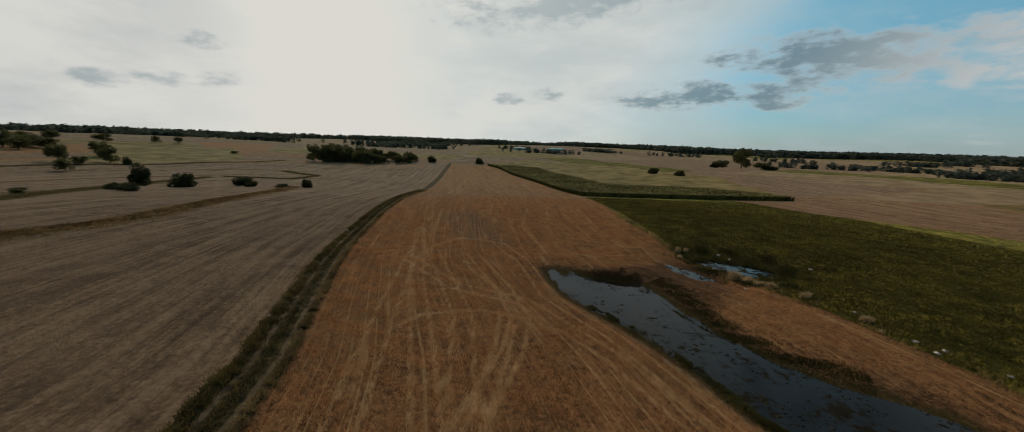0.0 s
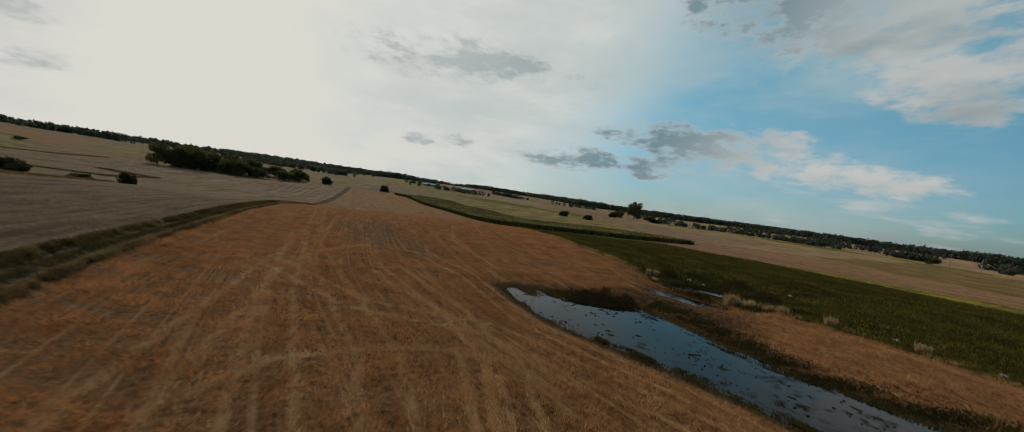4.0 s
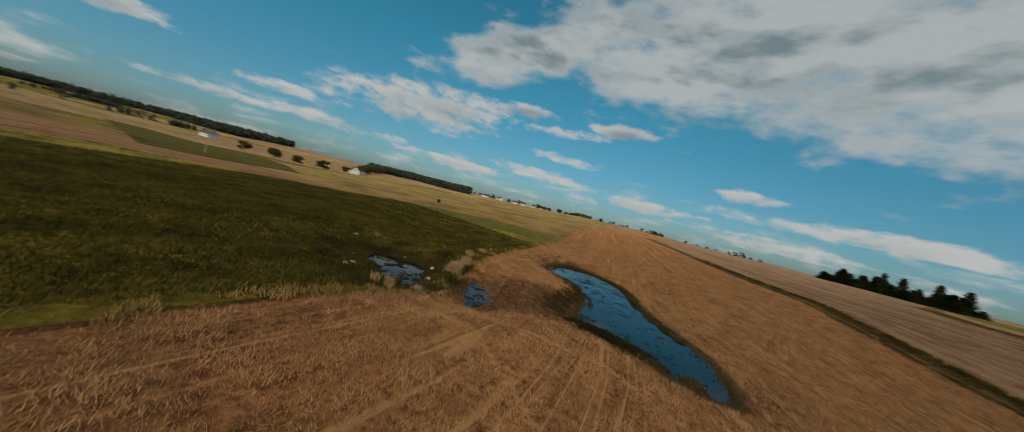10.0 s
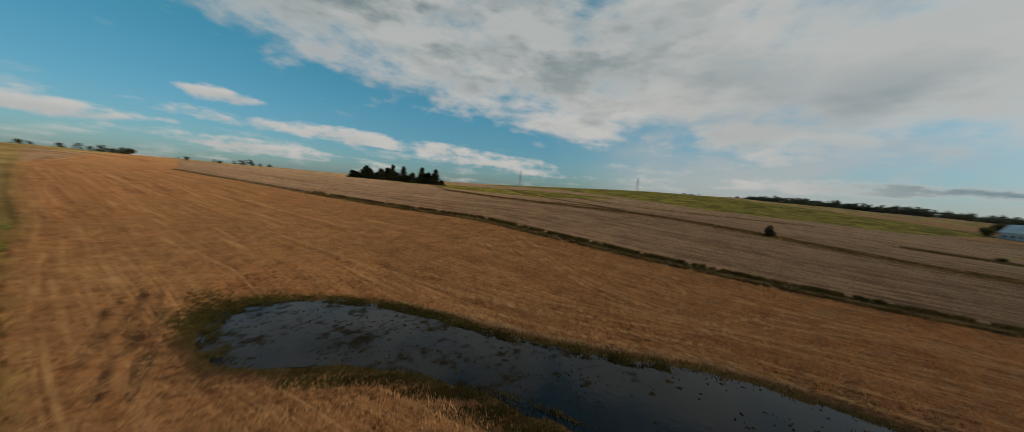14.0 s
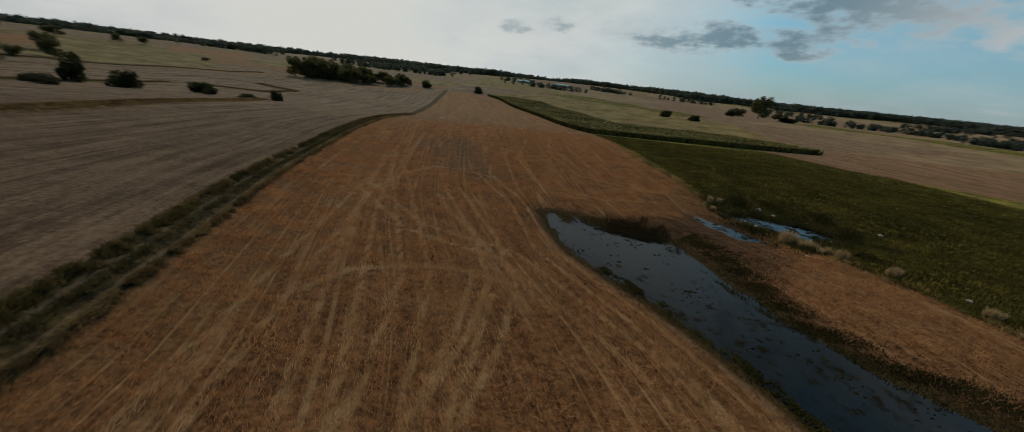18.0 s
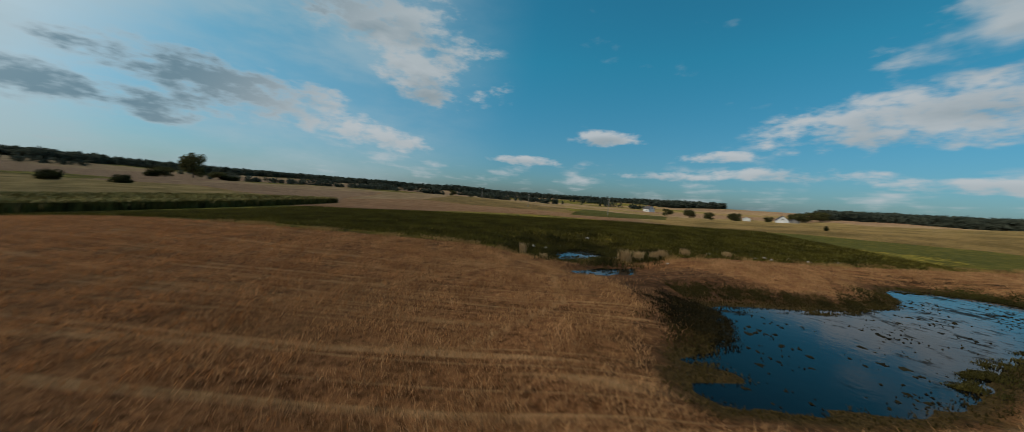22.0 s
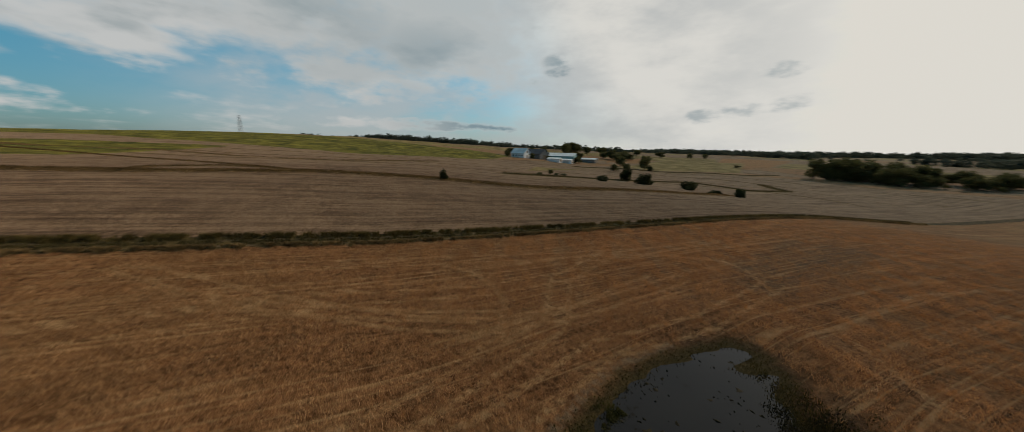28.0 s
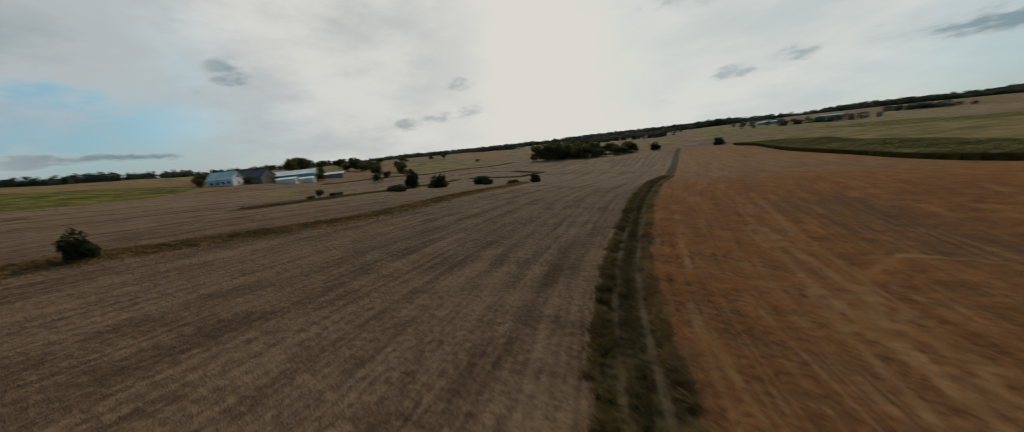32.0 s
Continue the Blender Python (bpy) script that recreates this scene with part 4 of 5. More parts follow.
BOG = ((16.8, 40.8), (13.4, 42.4), (12.6, 44.3), (13.3, 46.3), (16.6, 46), (18.6, 45.3), (18.5, 43))
x, y = sown(20000, (11, 39), (20, 48), lambda x, y: inside(x, y, BOG) > 0.9 * wavy(x, y, 2.2, 61) + RNG.normal(0, 0.6, len(x)), 62)
stuff("bog_plants", blades("bog_plants", x, y, 0.08, 0.05, 1.0, mat_mat, seed=63, lift=0.18), "blackish wet weed filling the end of the pond", "weeds")
EAST_BANK = ((20.6, 44), (21.8, 41), (22, 38), (22.3, 34), (23.2, 30.5), (25.7, 27.3), (29.4, 25))
x, y = along(EAST_BANK, 26000, lambda r, k: r.normal(0, 0.75, k), 64)
clump = wavy(x, y, 2.4, 65) + 0.6 * wavy(x, y, 0.9, 67) > RNG.normal(-0.3, 0.5, len(x))
stuff("bank_weed", blades("bank_weed", x[clump], y[clump], 0.09, 0.045, 0.9, leafy("bank_weed", (0.009, 0.009, 0.003), (0.06, 0.05, 0.013)), seed=66), "low brown-green weed on the muddy bank", "weeds")
x, y = along(MUD_BAR, 5000, lambda r, k: r.normal(0, 0.22, k), 45)
stuff("mud_bar_weed", blades("mud_bar_weed", x, y, 0.14, 0.07, 0.9, weed_mat, seed=46, lift=0.06), "dark weed on a narrow mud bar in the pond", "weeds")
x, y = sown(16000, (24, 4), (36, 17), lambda x, y: inside(x, y, HEAD_WEED) > 0.5 * wavy(x, y, 3, 47) + RNG.normal(0, 0.5, len(x)), 48)
stuff("head_weed", blades("head_weed", x, y, 0.16, 0.06, 0.9, leafy("green_weed", (0.016, 0.020, 0.004), (0.060, 0.062, 0.013)), seed=49), "low green weed round the head of the pond", "weeds")


WEST_BANK = ((10.2, 36.6), (13.4, 32.3), (15.2, 29), (16.8, 25.5), (18.1, 21.3), (20.2, 17.3), (24, 13))
x, y = along(WEST_BANK, 30000, lambda r, k: r.normal(0.35, 0.5, k), 104)
clump = wavy(x, y, 3.0, 105) + 0.7 * wavy(x, y, 1.1, 106) > RNG.normal(0.0, 0.5, len(x))
stuff("bank_weed", blades("bank_weed", x[clump], y[clump], 0.10, 0.05, 0.9, leafy("shore_moss", (0.010, 0.011, 0.003), (0.075, 0.066, 0.016)), seed=107, lift=0.1), "green-brown weed creeping from the bank into the pond", "weeds")
POND_END = ((28, 11.4), (31.4, 12.8), (32.2, 17), (31, 20.5), (29.6, 18), (29, 14.5))
x, y = sown(26000, (26, 10), (34, 23), lambda x, y: inside(x, y, POND_END) > 0.9 * wavy(x, y, 2.0, 108) + RNG.normal(0.2, 0.4, len(x)), 109)
stuff("pond_weed", blades("pond_weed", x, y, 0.10, 0.05, 0.9, leafy("pond_end_weed", (0.012, 0.013, 0.004), (0.075, 0.064, 0.016)), seed=110, lift=0.16), "ragged green weed filling the far end of the pond", "weeds")


def floating(count, ring, keep, size, seed):
    """Flat ragged mats of weed on the water, each a small domed fan."""
    r = np.random.RandomState(seed)
    xs_, ys_ = [p[0] for p in ring], [p[1] for p in ring]
    x, y = r.uniform(min(xs_), max(xs_), count), r.uniform(min(ys_), max(ys_), count)
    ok = (inside(x, y, ring) > 0.1) & (keep(x, y) > r.uniform(-0.4, 1.4, count))
    x, y = x[ok], y[ok]
    k = len(x)
    n_edge = 7
    a = np.linspace(0, 6.283, n_edge, endpoint=False)[None] + r.uniform(0, 6, (k, 1))
    rad = size * r.gamma(1.6, 0.7, (k, 1)) * r.uniform(0.2, 1.6, (k, n_edge))
    squash = r.uniform(0.4, 1.0, (k, 1))
    ring_v = np.stack([x[:, None] + rad * np.cos(a), y[:, None] + rad * np.sin(a) * squash, np.full((k, n_edge), WATER + 0.004)], 2)
    top = np.stack([x, y, WATER + r.uniform(0.02, 0.07, k)], 1)[:, None]
    verts = np.concatenate([ring_v, top], 1).reshape(-1, 3)
    base = np.arange(k)[:, None] * (n_edge + 1)
    e = np.arange(n_edge)[None]
    faces = np.stack([base + e, base + (e + 1) % n_edge, np.broadcast_to(base + n_edge, (k, n_edge))], 2).reshape(-1, 3)
    return shape("floating_weed", verts, faces, mat_mat)


stuff("floating_weed", floating(9000, POND, lambda x, y: 0.9 * wavy(x, y, 2.2, 50) + wavy(x, y, 6, 51) + 0.5 * wavy(x, y, 14, 52) - 0.35, 0.055, 53), "scattered dark weed mats floating on the pond", "weeds")
stuff("floating_weed", floating(700, PUDDLE_FIELD, lambda x, y: wavy(x, y, 1.6, 68) + 0.1, 0.09, 69), "weed mats along the narrow puddle", "weeds")
stuff("floating_weed", floating(500, PUDDLE_MEADOW, lambda x, y: wavy(x, y, 2.5, 54) + 0.5, 0.16, 55), "weed mats breaking up the meadow puddle", "weeds")

x, y = sown(70000, (25, 40), (50, 62), lambda x, y: (wet_depth(x, y) < 0.2 + 2.2 * np.maximum(wavy(x, y, 2.0, 74), 0)) & (inside(x, y, MEADOW) > RNG.normal(-0.8, 0.5, len(x))) & (wavy(x, y, 3.3, 56) > RNG.uniform(-1.2, 0.2, len(x)) - 0.28 * wet_depth(x, y)), 57)
stuff("wet_grass", blades("wet_grass", x, y, 0.34, 0.05, 0.7, leafy("wet_grass", (0.006, 0.008, 0.002), (0.055, 0.05, 0.011), through=0.2), seed=58, lift=0.02), "dark wet sedge round the meadow puddle", "grass")

# the maize: packed stalks and leaves, a closed edge, tassels above
x, y = sown(240000, (-30, 130), (118, 335), lambda x, y: inside(x, y, CORN) > 0, 61)
keep = RNG.uniform(0, 1, len(x)) < np.where(inside(x, y, CORN) < 5, 1.0, 0.45)
x, y = x[keep], y[keep]
corn_mat = leafy("maize", (0.012, 0.016, 0.005), (0.11, 0.105, 0.028), through=0.06)
stuff("maize", blades("maize", x, y, 1.75, 0.5, 0.3, corn_mat, seed=12, jitter=0.06), "tall block of green maize plants", "maize")
edge_x, edge_y = along(CORN + CORN[:1], 16000, lambda r, k: -0.9 * np.abs(r.normal(0, 0.6, k)), 112)
ok = inside(edge_x, edge_y, CORN) > 0
stuff("maize", blades("maize", edge_x[ok], edge_y[ok], 1.7, 0.6, 0.15, corn_mat, seed=113, jitter=0.08), "closed outer row of green maize plants", "maize")
stuff("maize_tassels", blades("maize_tassels", x[::2], y[::2], 0.5, 0.34, 1.6, leafy("maize_tassel", (0.07, 0.062, 0.018), (0.30, 0.245, 0.08), through=0.1, drift_scale=0.05), seed=114, lift=1.6), "yellowish tassels and top leaves of ripe maize", "maize")

# ---- clumps of dry reed and stones at the meadow's corner ----
def reed_clump(x, y, high, wide, seed):
    r = np.random.RandomState(seed)
    wide = wide * 0.55
    high = high * 0.85
    k = int(520 * wide)
    px, py = x + r.normal(0, wide / 2, k), y + r.normal(0, wide / 2.6, k)
    me = blades("dry_reed", px, py, high, 0.045, 0.35, dry_mat, seed=seed)
    me.transform(Matrix.Translation((-x, -y, -at(x, y))))
    ob = thing("dry_reed", x, y, label="clump of bleached dry reeds at the wet meadow's edge", category="reeds", group="reed clumps")
    tagged(piece("reed_tuft", me, ob), kind="stuff")
    return ob


for k, (x, y, high, wide) in enumerate(((31.9, 45.3, 1.15, 1.4), (32.7, 43.8, 1.0, 1.0), (33.6, 41.2, 0.9, 1.0), (29.3, 55.8, 1.1, 0.6), (30.7, 56.0, 0.9, 0.5), (35.4, 38.2, 0.7, 0.9), (33.0, 42.1, 0.8, 1.0), (37.0, 33.0, 0.6, 0.9), (28.6, 53.6, 0.6, 0.7))):
    reed_clump(x, y, high, wide, 80 + k)

stone_mat = plain("field_stone", (0.22, 0.20, 0.175), (0.46, 0.43, 0.385), 5.0, 0.9, 0.01)


def stone(x, y, size, seed):
    size *= 0.8
    bm = bmesh.new()
    bmesh.ops.create_icosphere(bm, subdivisions=3, radius=1.0)
    for v in bm.verts:
        v.co *= 1 + 0.22 * noise.noise(v.co * 1.1 + Vector((seed * 3.7, 0, 0))) + 0.07 * noise.noise(v.co * 3.2 + Vector((0, seed, 0)))
        v.co = Vector((v.co.x * size, v.co.y * size * 0.75, max(v.co.z, -0.5) * size * 0.55))
    for face in bm.faces:
        face.smooth = True
    me = bpy.data.meshes.new("boulder")
    bm.to_mesh(me)
    bm.free()
    me.materials.append(stone_mat)
    ob = tagged(new("boulder", me), "pale rounded field stone lying in the grass", "stone", "field stones")
    ob.matrix_basis = pose(x, y, max(at(x, y), WATER - 0.1) + size * 0.16, 0, 0, seed * 57)


for k, (x, y, size) in enumerate(((31.9, 47.8, 0.42), (31.4, 49.3, 0.45), (37.9, 46.4, 0.4), (33.1, 45.2, 0.3), (34.2, 45.8, 0.42), (35.6, 55.1, 0.42), (36.6, 53.7, 0.3), (44.6, 48.1, 0.35), (39.4, 51.8, 0.3), (38.8, 28.1, 0.3), (37.8, 27.8, 0.3),
                              (37.9, 29.5, 0.3), (40.7, 18.9, 0.3), (39.1, 23.1, 0.32), (39.8, 24.9, 0.28), (37.7, 34.8, 0.3), (36.6, 31.2, 0.22), (30.8, 41.4, 0.2))):
    stone(x, y, size, k + 1)


# ---- trees and bushes ----
bark_mat = plain("bark", (0.05, 0.04, 0.03), (0.12, 0.095, 0.07), 6.0, 0.9, 0.02)
LEAF = {"bush": leafy("bush_leaves", (0.010, 0.014, 0.005), (0.045, 0.052, 0.018)), "broad": leafy("tree_leaves", (0.030, 0.035, 0.014), (0.115, 0.112, 0.042)), "spruce": leafy("needles", (0.012, 0.018, 0.010), (0.055, 0.062, 0.030))}


def limb(bm, a, b, ra, rb, sides=6):
    way_ = (b - a).normalized()
    side = way_.orthogonal().normalized()
    other = way_.cross(side)
    rings = []
    for p, rad in ((a, ra), (b, rb)):
        rings.append([bm.verts.new(p + (side * math.cos(t) + other * math.sin(t)) * rad) for t in [6.283 * k / sides for k in range(sides)]])
    for k in range(sides):
        bm.faces.new((rings[0][k], rings[0][(k + 1) % sides], rings[1][(k + 1) % sides], rings[1][k]))


def leaves(points, size, r, mat):
    """Small leaf sprays, each a bent pair of triangles, turned at random."""
    k = len(points)
    a = r.normal(size=(k, 3))
    a /= np.linalg.norm(a, axis=1)[:, None]
    b = np.cross(a, r.normal(size=(k, 3)))
    b /= np.linalg.norm(b, axis=1)[:, None]
    c = np.cross(a, b)
    s = (size * r.uniform(0.5, 1.5, k))[:, None]
    verts = np.stack([points - a * s, points + b * s * 0.6 + c * s * 0.2, points + a * s, points - b * s * 0.6 + c * s * 0.2], 1).reshape(-1, 3)
    i = np.arange(k) * 4
    return shape("crown", verts, np.concatenate([np.stack([i, i + 1, i + 2], 1), np.stack([i, i + 2, i + 3], 1)]), mat)


def tree(kind, seed, label, category, count=1500):
    """A tree or bush of height 1 and about the given habit, to be copied at its size."""
    r = np.random.RandomState(seed)
    name = {"bush": "bush", "broad": "tree", "spruce": "spruce"}[kind]
    ob = tagged(new(name), label, category, {"bush": "field bushes", "broad": "field trees", "spruce": "copse"}[kind])
    bm = bmesh.new()
    points = []
    if kind == "spruce":
        limb(bm, Vector((0, 0, -0.03)), Vector((0, 0, 0.95)), 0.022, 0.004)
        for level in np.linspace(0.10, 0.97, 15):
            reach = 0.20 * (1 - level) ** 0.8 + 0.012
            for k in range(7):
                a = 6.283 * (k + r.uniform(0, 0.6)) / 7
                tip = Vector((math.cos(a) * reach * r.uniform(0.7, 1.15), math.sin(a) * reach * r.uniform(0.7, 1.15), level - 0.35 * reach))
                limb(bm, Vector((0, 0, level)), tip, 0.006, 0.002, 3)
                for f in r.uniform(0.25, 1.0, int(count / 105)):
                    points.append(Vector((0, 0, level)).lerp(tip, f) + Vector(r.normal(0, 0.014, 3)))
        size = 0.03
    else:
        crown_low, stems = (0.02, 5) if kind == "bush" else (0.15, 1)
        lumps_ = []
        for k in range(16 if kind == "bush" else 15):
            a, d = r.uniform(0, 6.283), math.sqrt(r.uniform(0, 1))
            spread_ = 0.40 if kind == "bush" else 0.30
            h = r.uniform(0.16, 0.78) if kind == "bush" else r.uniform(0.26, 0.84)
            lumps_.append((Vector((math.cos(a) * d * spread_, math.sin(a) * d * spread_, h * (1 - 0.35 * d))), r.uniform(0.2, 0.3) if kind == "bush" else r.uniform(0.11, 0.2)))
        top = Vector((0, 0, 0.3 if kind == "bush" else 0.55))
        for k in range(stems):
            foot = Vector((r.normal(0, 0.05), r.normal(0, 0.05), -0.03)) if stems > 1 else Vector((0, 0, -0.03))
            limb(bm, foot, top + Vector(r.normal(0, 0.04, 3)), 0.03, 0.016)
        for p, rad in lumps_:
            limb(bm, top * r.uniform(0.6, 1.0), p, 0.014, 0.004, 4)
            m = int(count * rad ** 2 / sum(q[1] ** 2 for q in lumps_))
            v = r.normal(size=(m, 3))
            v /= np.linalg.norm(v, axis=1)[:, None]
            v = v * (rad * r.uniform(0.35, 1.12, m) ** 0.6)[:, None] * np.array((1, 1, 0.85))
            for q in v:
                if p.z + q[2] > crown_low * 0.4:
                    points.append(p + Vector(q))
        size = 0.045 if kind == "bush" else 0.032
    part("trunk", bm, bark_mat, ob)
    piece("crown", leaves(np.array([tuple(p) for p in points]), size, r, LEAF[kind]), ob)
    return ob


def planted(first, x, y, high, wide, turn, sink=0.0):
    """A copy of a tree at a place, with its height and width."""
    return copy_thing(first, pose(x, y, at(x, y) - sink, 0, 0, turn) @ Matrix.Diagonal((wide, wide, high, 1)))


BUSH = [tree("bush", s, "dense dark green bush standing alone in the stubble", "bush", 2600) for s in (1, 2, 3)]
BROAD = [tree("broad", s, "dark leafy tree with an uneven crown in the fields", "tree", 2200) for s in (4, 5, 6)]
SPRUCE = [tree("spruce", s, "tall dark spruce in a copse on the hill", "tree", 1300) for s in (7, 8)]
ALL_FIRST = BUSH + BROAD + SPRUCE
for k, (x, y, high, wide) in enumerate(((-113, 121, 6.0, 9.0), (-126, 120, 7.2, 8.0), (-107, 140, 4.4, 9.0), (-82, 142, 4.3, 5.0), (-60.5, 30.5, 2.7, 2.9), (-104, 96, 2.7, 6.5), (-113, 100, 2.4, 4.4),
                                        (-206, 189, 4.2, 5.5), (108, 257, 5.4, 9.0), (119, 239, 4.5, 8.5), (201, 336, 6.0, 12), (242, 319, 5.2, 17), (-29, 341, 7.2, 9.5), (-74, 332, 6.0, 12), (-99, 134, 2.6, 5.0), (-90, 138, 1.8, 6.0), (92, -16, 1.2, 1.5))):
    planted(BUSH[k % 3], x, y, high * 1.15, wide * 0.72, k * 71)
for k, (x, y, high, wide) in enumerate(((-221, 194, 11, 12), (-207, 169, 5.7, 8), (-222, 173, 11.8, 10), (-285, 205, 10.5, 14), (-295, 225, 9.5, 15), (-300, 200, 10, 14), (220, 326, 25, 19), (206, 333, 10, 16), (236, 322, 9, 16), (350, 164, 8, 9), (-190, 150, 7, 7),
                                        (-262, 148, 9, 12), (-275, 160, 9, 12), (-290, 120, 9, 12), (-278, 96, 8, 11), (-270, 108, 9, 9), (-248, 108, 6, 6), (-244, 121, 5, 6), (-240, 143, 7, 8), (-252, 88, 6, 7), (-266, 124, 13, 7), (-246, 148, 8, 8), (-297, 207, 14, 11), (-299, 217, 11, 9), (-305, 226, 10, 12), (-247, 213, 12, 12), (-112, 76, 3.0, 2.6), (-107, 77, 1.6, 3.5), (-99, 67, 1.5, 3), (-117, 84, 1.3, 4),
                                        (-339, 172, 15, 13), (-352, 180, 17, 15), (-360, 190, 18, 16), (-366, 197, 14, 18), (-376, 203, 15, 14), (-347, 203, 12, 13), (-357, 227, 12, 16), (-326, 325, 9, 8), (-320, 340, 8, 9), (-234, 298, 3, 7), (-345, 250, 9, 12), (-350, 270, 10, 12), (-340, 295, 9, 14))):
    planted(BROAD[k % 3], x, y, high, wide, k * 53)
r = np.random.RandomState(3)
for k in range(46):
    f = (k + r.uniform(0, 0.8)) / 46
    planted(SPRUCE[k % 2], -56 - 44 * f + r.normal(0, 2.5), -216 + 50 * f + r.normal(0, 3), r.choice((4.5, 6.5, 8, 10)) * r.uniform(0.75, 1.15), r.uniform(17, 28), k * 47)
grove = 0
while grove < 80:
    f = r.uniform(0, 1)
    x, y = -162 + 72 * f + r.normal(0, 4), 286 + 40 * f + r.uniform(-4, 26)
    high = r.choice((5, 8, 11, 15, 19)) * r.uniform(0.8, 1.15) * (1 - 0.45 * f)
    tree_ = planted(BROAD[grove % 3], x, y, high, high * r.uniform(0.7, 1.2), grove * 37)
    tree_["group"], tree_["label"] = "grove", "leafy tree of a dense dark grove beyond the fields"
    grove += 1
for k, (x, y, high) in enumerate(((58, -300, 6), (118, -312, 5), (105, -318, 4), (140, -330, 6), (152, -352, 8), (176, -400, 9), (200, -440, 9), (215, -450, 8), (232, -462, 11), (30, -330, 4), (90, -320, 4), (255, -470, 9), (300, -520, 12), (10, -340, 3.5), (185, -410, 8), (270, -480, 10))):
    planted(BROAD[k % 3], x, y, high, high * 1.1, k * 91)
for k, (x, y, high) in enumerate(((405, -205, 11), (418, -215, 13), (430, -228, 14), (445, -240, 15), (372, -162, 9), (400, -195, 8), (462, -262, 16), (480, -285, 16), (500, -300, 15), (300, -95, 10), (312, -80, 9), (330, -70, 11), (360, -60, 10), (350, -120, 8))):
    planted(BROAD[k % 3], x, y, high, high * 1.25, k * 67)
for first in ALL_FIRST:
    for o in (*first.children, first):
        bpy.data.objects.remove(o)


# ---- far woods ----
def woods(count, place, high, seed):
    """Far trees, each a loose stack of leaf sprays, in one mesh."""
    r = np.random.RandomState(seed)
    x, y = place(r, count)
    z = land(x, y)
    h = high * r.uniform(0.65, 1.25, count)
    per = 34
    u = r.normal(size=(count, per, 3))
    u /= np.linalg.norm(u, axis=2)[:, :, None]
    u *= r.uniform(0.3, 1.0, (count, per, 1)) ** 0.5
    pts = np.stack([x[:, None] + u[:, :, 0] * h[:, None] * 0.36, y[:, None] + u[:, :, 1] * h[:, None] * 0.36, z[:, None] + h[:, None] * (0.44 + 0.5 * u[:, :, 2])], 2).reshape(-1, 3)
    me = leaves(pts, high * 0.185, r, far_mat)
    return me


# leaf tones paler and bluer: the haze of distance mixed into the colour
far_mat = leafy("hazed_far_leaves", (0.030, 0.042, 0.034), (0.085, 0.10, 0.075))


def ring_place(az_low, az_high, near_, far_):
    def place(r, k):
        az, d = np.radians(r.uniform(az_low, az_high, k)), near_ + (far_ - near_) * r.uniform(0, 1, k) ** 1.3
        d = d * (1 + 0.12 * np.sin(az * 9) + 0.06 * np.sin(az * 23))
        return d * np.sin(az), 40 + d * np.cos(az)
    return place


def hedge_place(az_low, az_high, near_, far_, lines):
    """Rows and small groups of trees, scattered over a sector."""
    def place(r, k):
        az, d, a = np.radians(r.uniform(az_low, az_high, lines)), r.uniform(near_, far_, lines), r.uniform(-0.5, 0.5, lines)
        pick = r.randint(0, lines, k)
        along_ = r.normal(0, 1, k) * r.uniform(6, 38, lines)[pick]
        turn = az[pick] + 1.571 + a[pick]
        return d[pick] * np.sin(az[pick]) + along_ * np.sin(turn) + r.normal(0, 3, k), 40 + d[pick] * np.cos(az[pick]) + along_ * np.cos(turn) + r.normal(0, 3, k)
    return place


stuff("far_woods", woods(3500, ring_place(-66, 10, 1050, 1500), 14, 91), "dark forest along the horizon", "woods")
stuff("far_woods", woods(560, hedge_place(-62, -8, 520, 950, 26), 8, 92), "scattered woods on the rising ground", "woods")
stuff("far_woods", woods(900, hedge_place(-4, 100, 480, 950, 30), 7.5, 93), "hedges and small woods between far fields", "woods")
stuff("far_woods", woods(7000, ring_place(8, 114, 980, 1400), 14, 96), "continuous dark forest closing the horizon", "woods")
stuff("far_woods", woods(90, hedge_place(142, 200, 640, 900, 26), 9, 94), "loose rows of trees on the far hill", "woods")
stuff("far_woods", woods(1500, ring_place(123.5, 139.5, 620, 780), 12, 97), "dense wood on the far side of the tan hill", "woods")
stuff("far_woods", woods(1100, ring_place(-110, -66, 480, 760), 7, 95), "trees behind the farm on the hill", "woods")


# ---- farms ----
wall_mat = plain("white_plaster", (0.42, 0.45, 0.47), (0.62, 0.64, 0.65), 1.2, 0.9)
grey_wall_mat = plain("grey_boards", (0.11, 0.11, 0.105), (0.2, 0.195, 0.185), 2.0, 0.9)
roof_mat = plain("dark_roof_tiles", (0.035, 0.035, 0.04), (0.08, 0.075, 0.075), 2.0, 0.8)
metal_mat = plain("sheet_metal_roof", (0.32, 0.38, 0.40), (0.48, 0.54, 0.56), 0.8, 0.45)
teal_mat = plain("teal_sheet", (0.10, 0.2, 0.21), (0.16, 0.28, 0.29), 0.8, 0.5)
glass_mat = plain("dark_panes", (0.015, 0.02, 0.025), (0.03, 0.04, 0.05), 1.0, 0.15)
trim_mat = plain("weathered_timber", (0.09, 0.07, 0.05), (0.17, 0.13, 0.09), 3.0, 0.85)


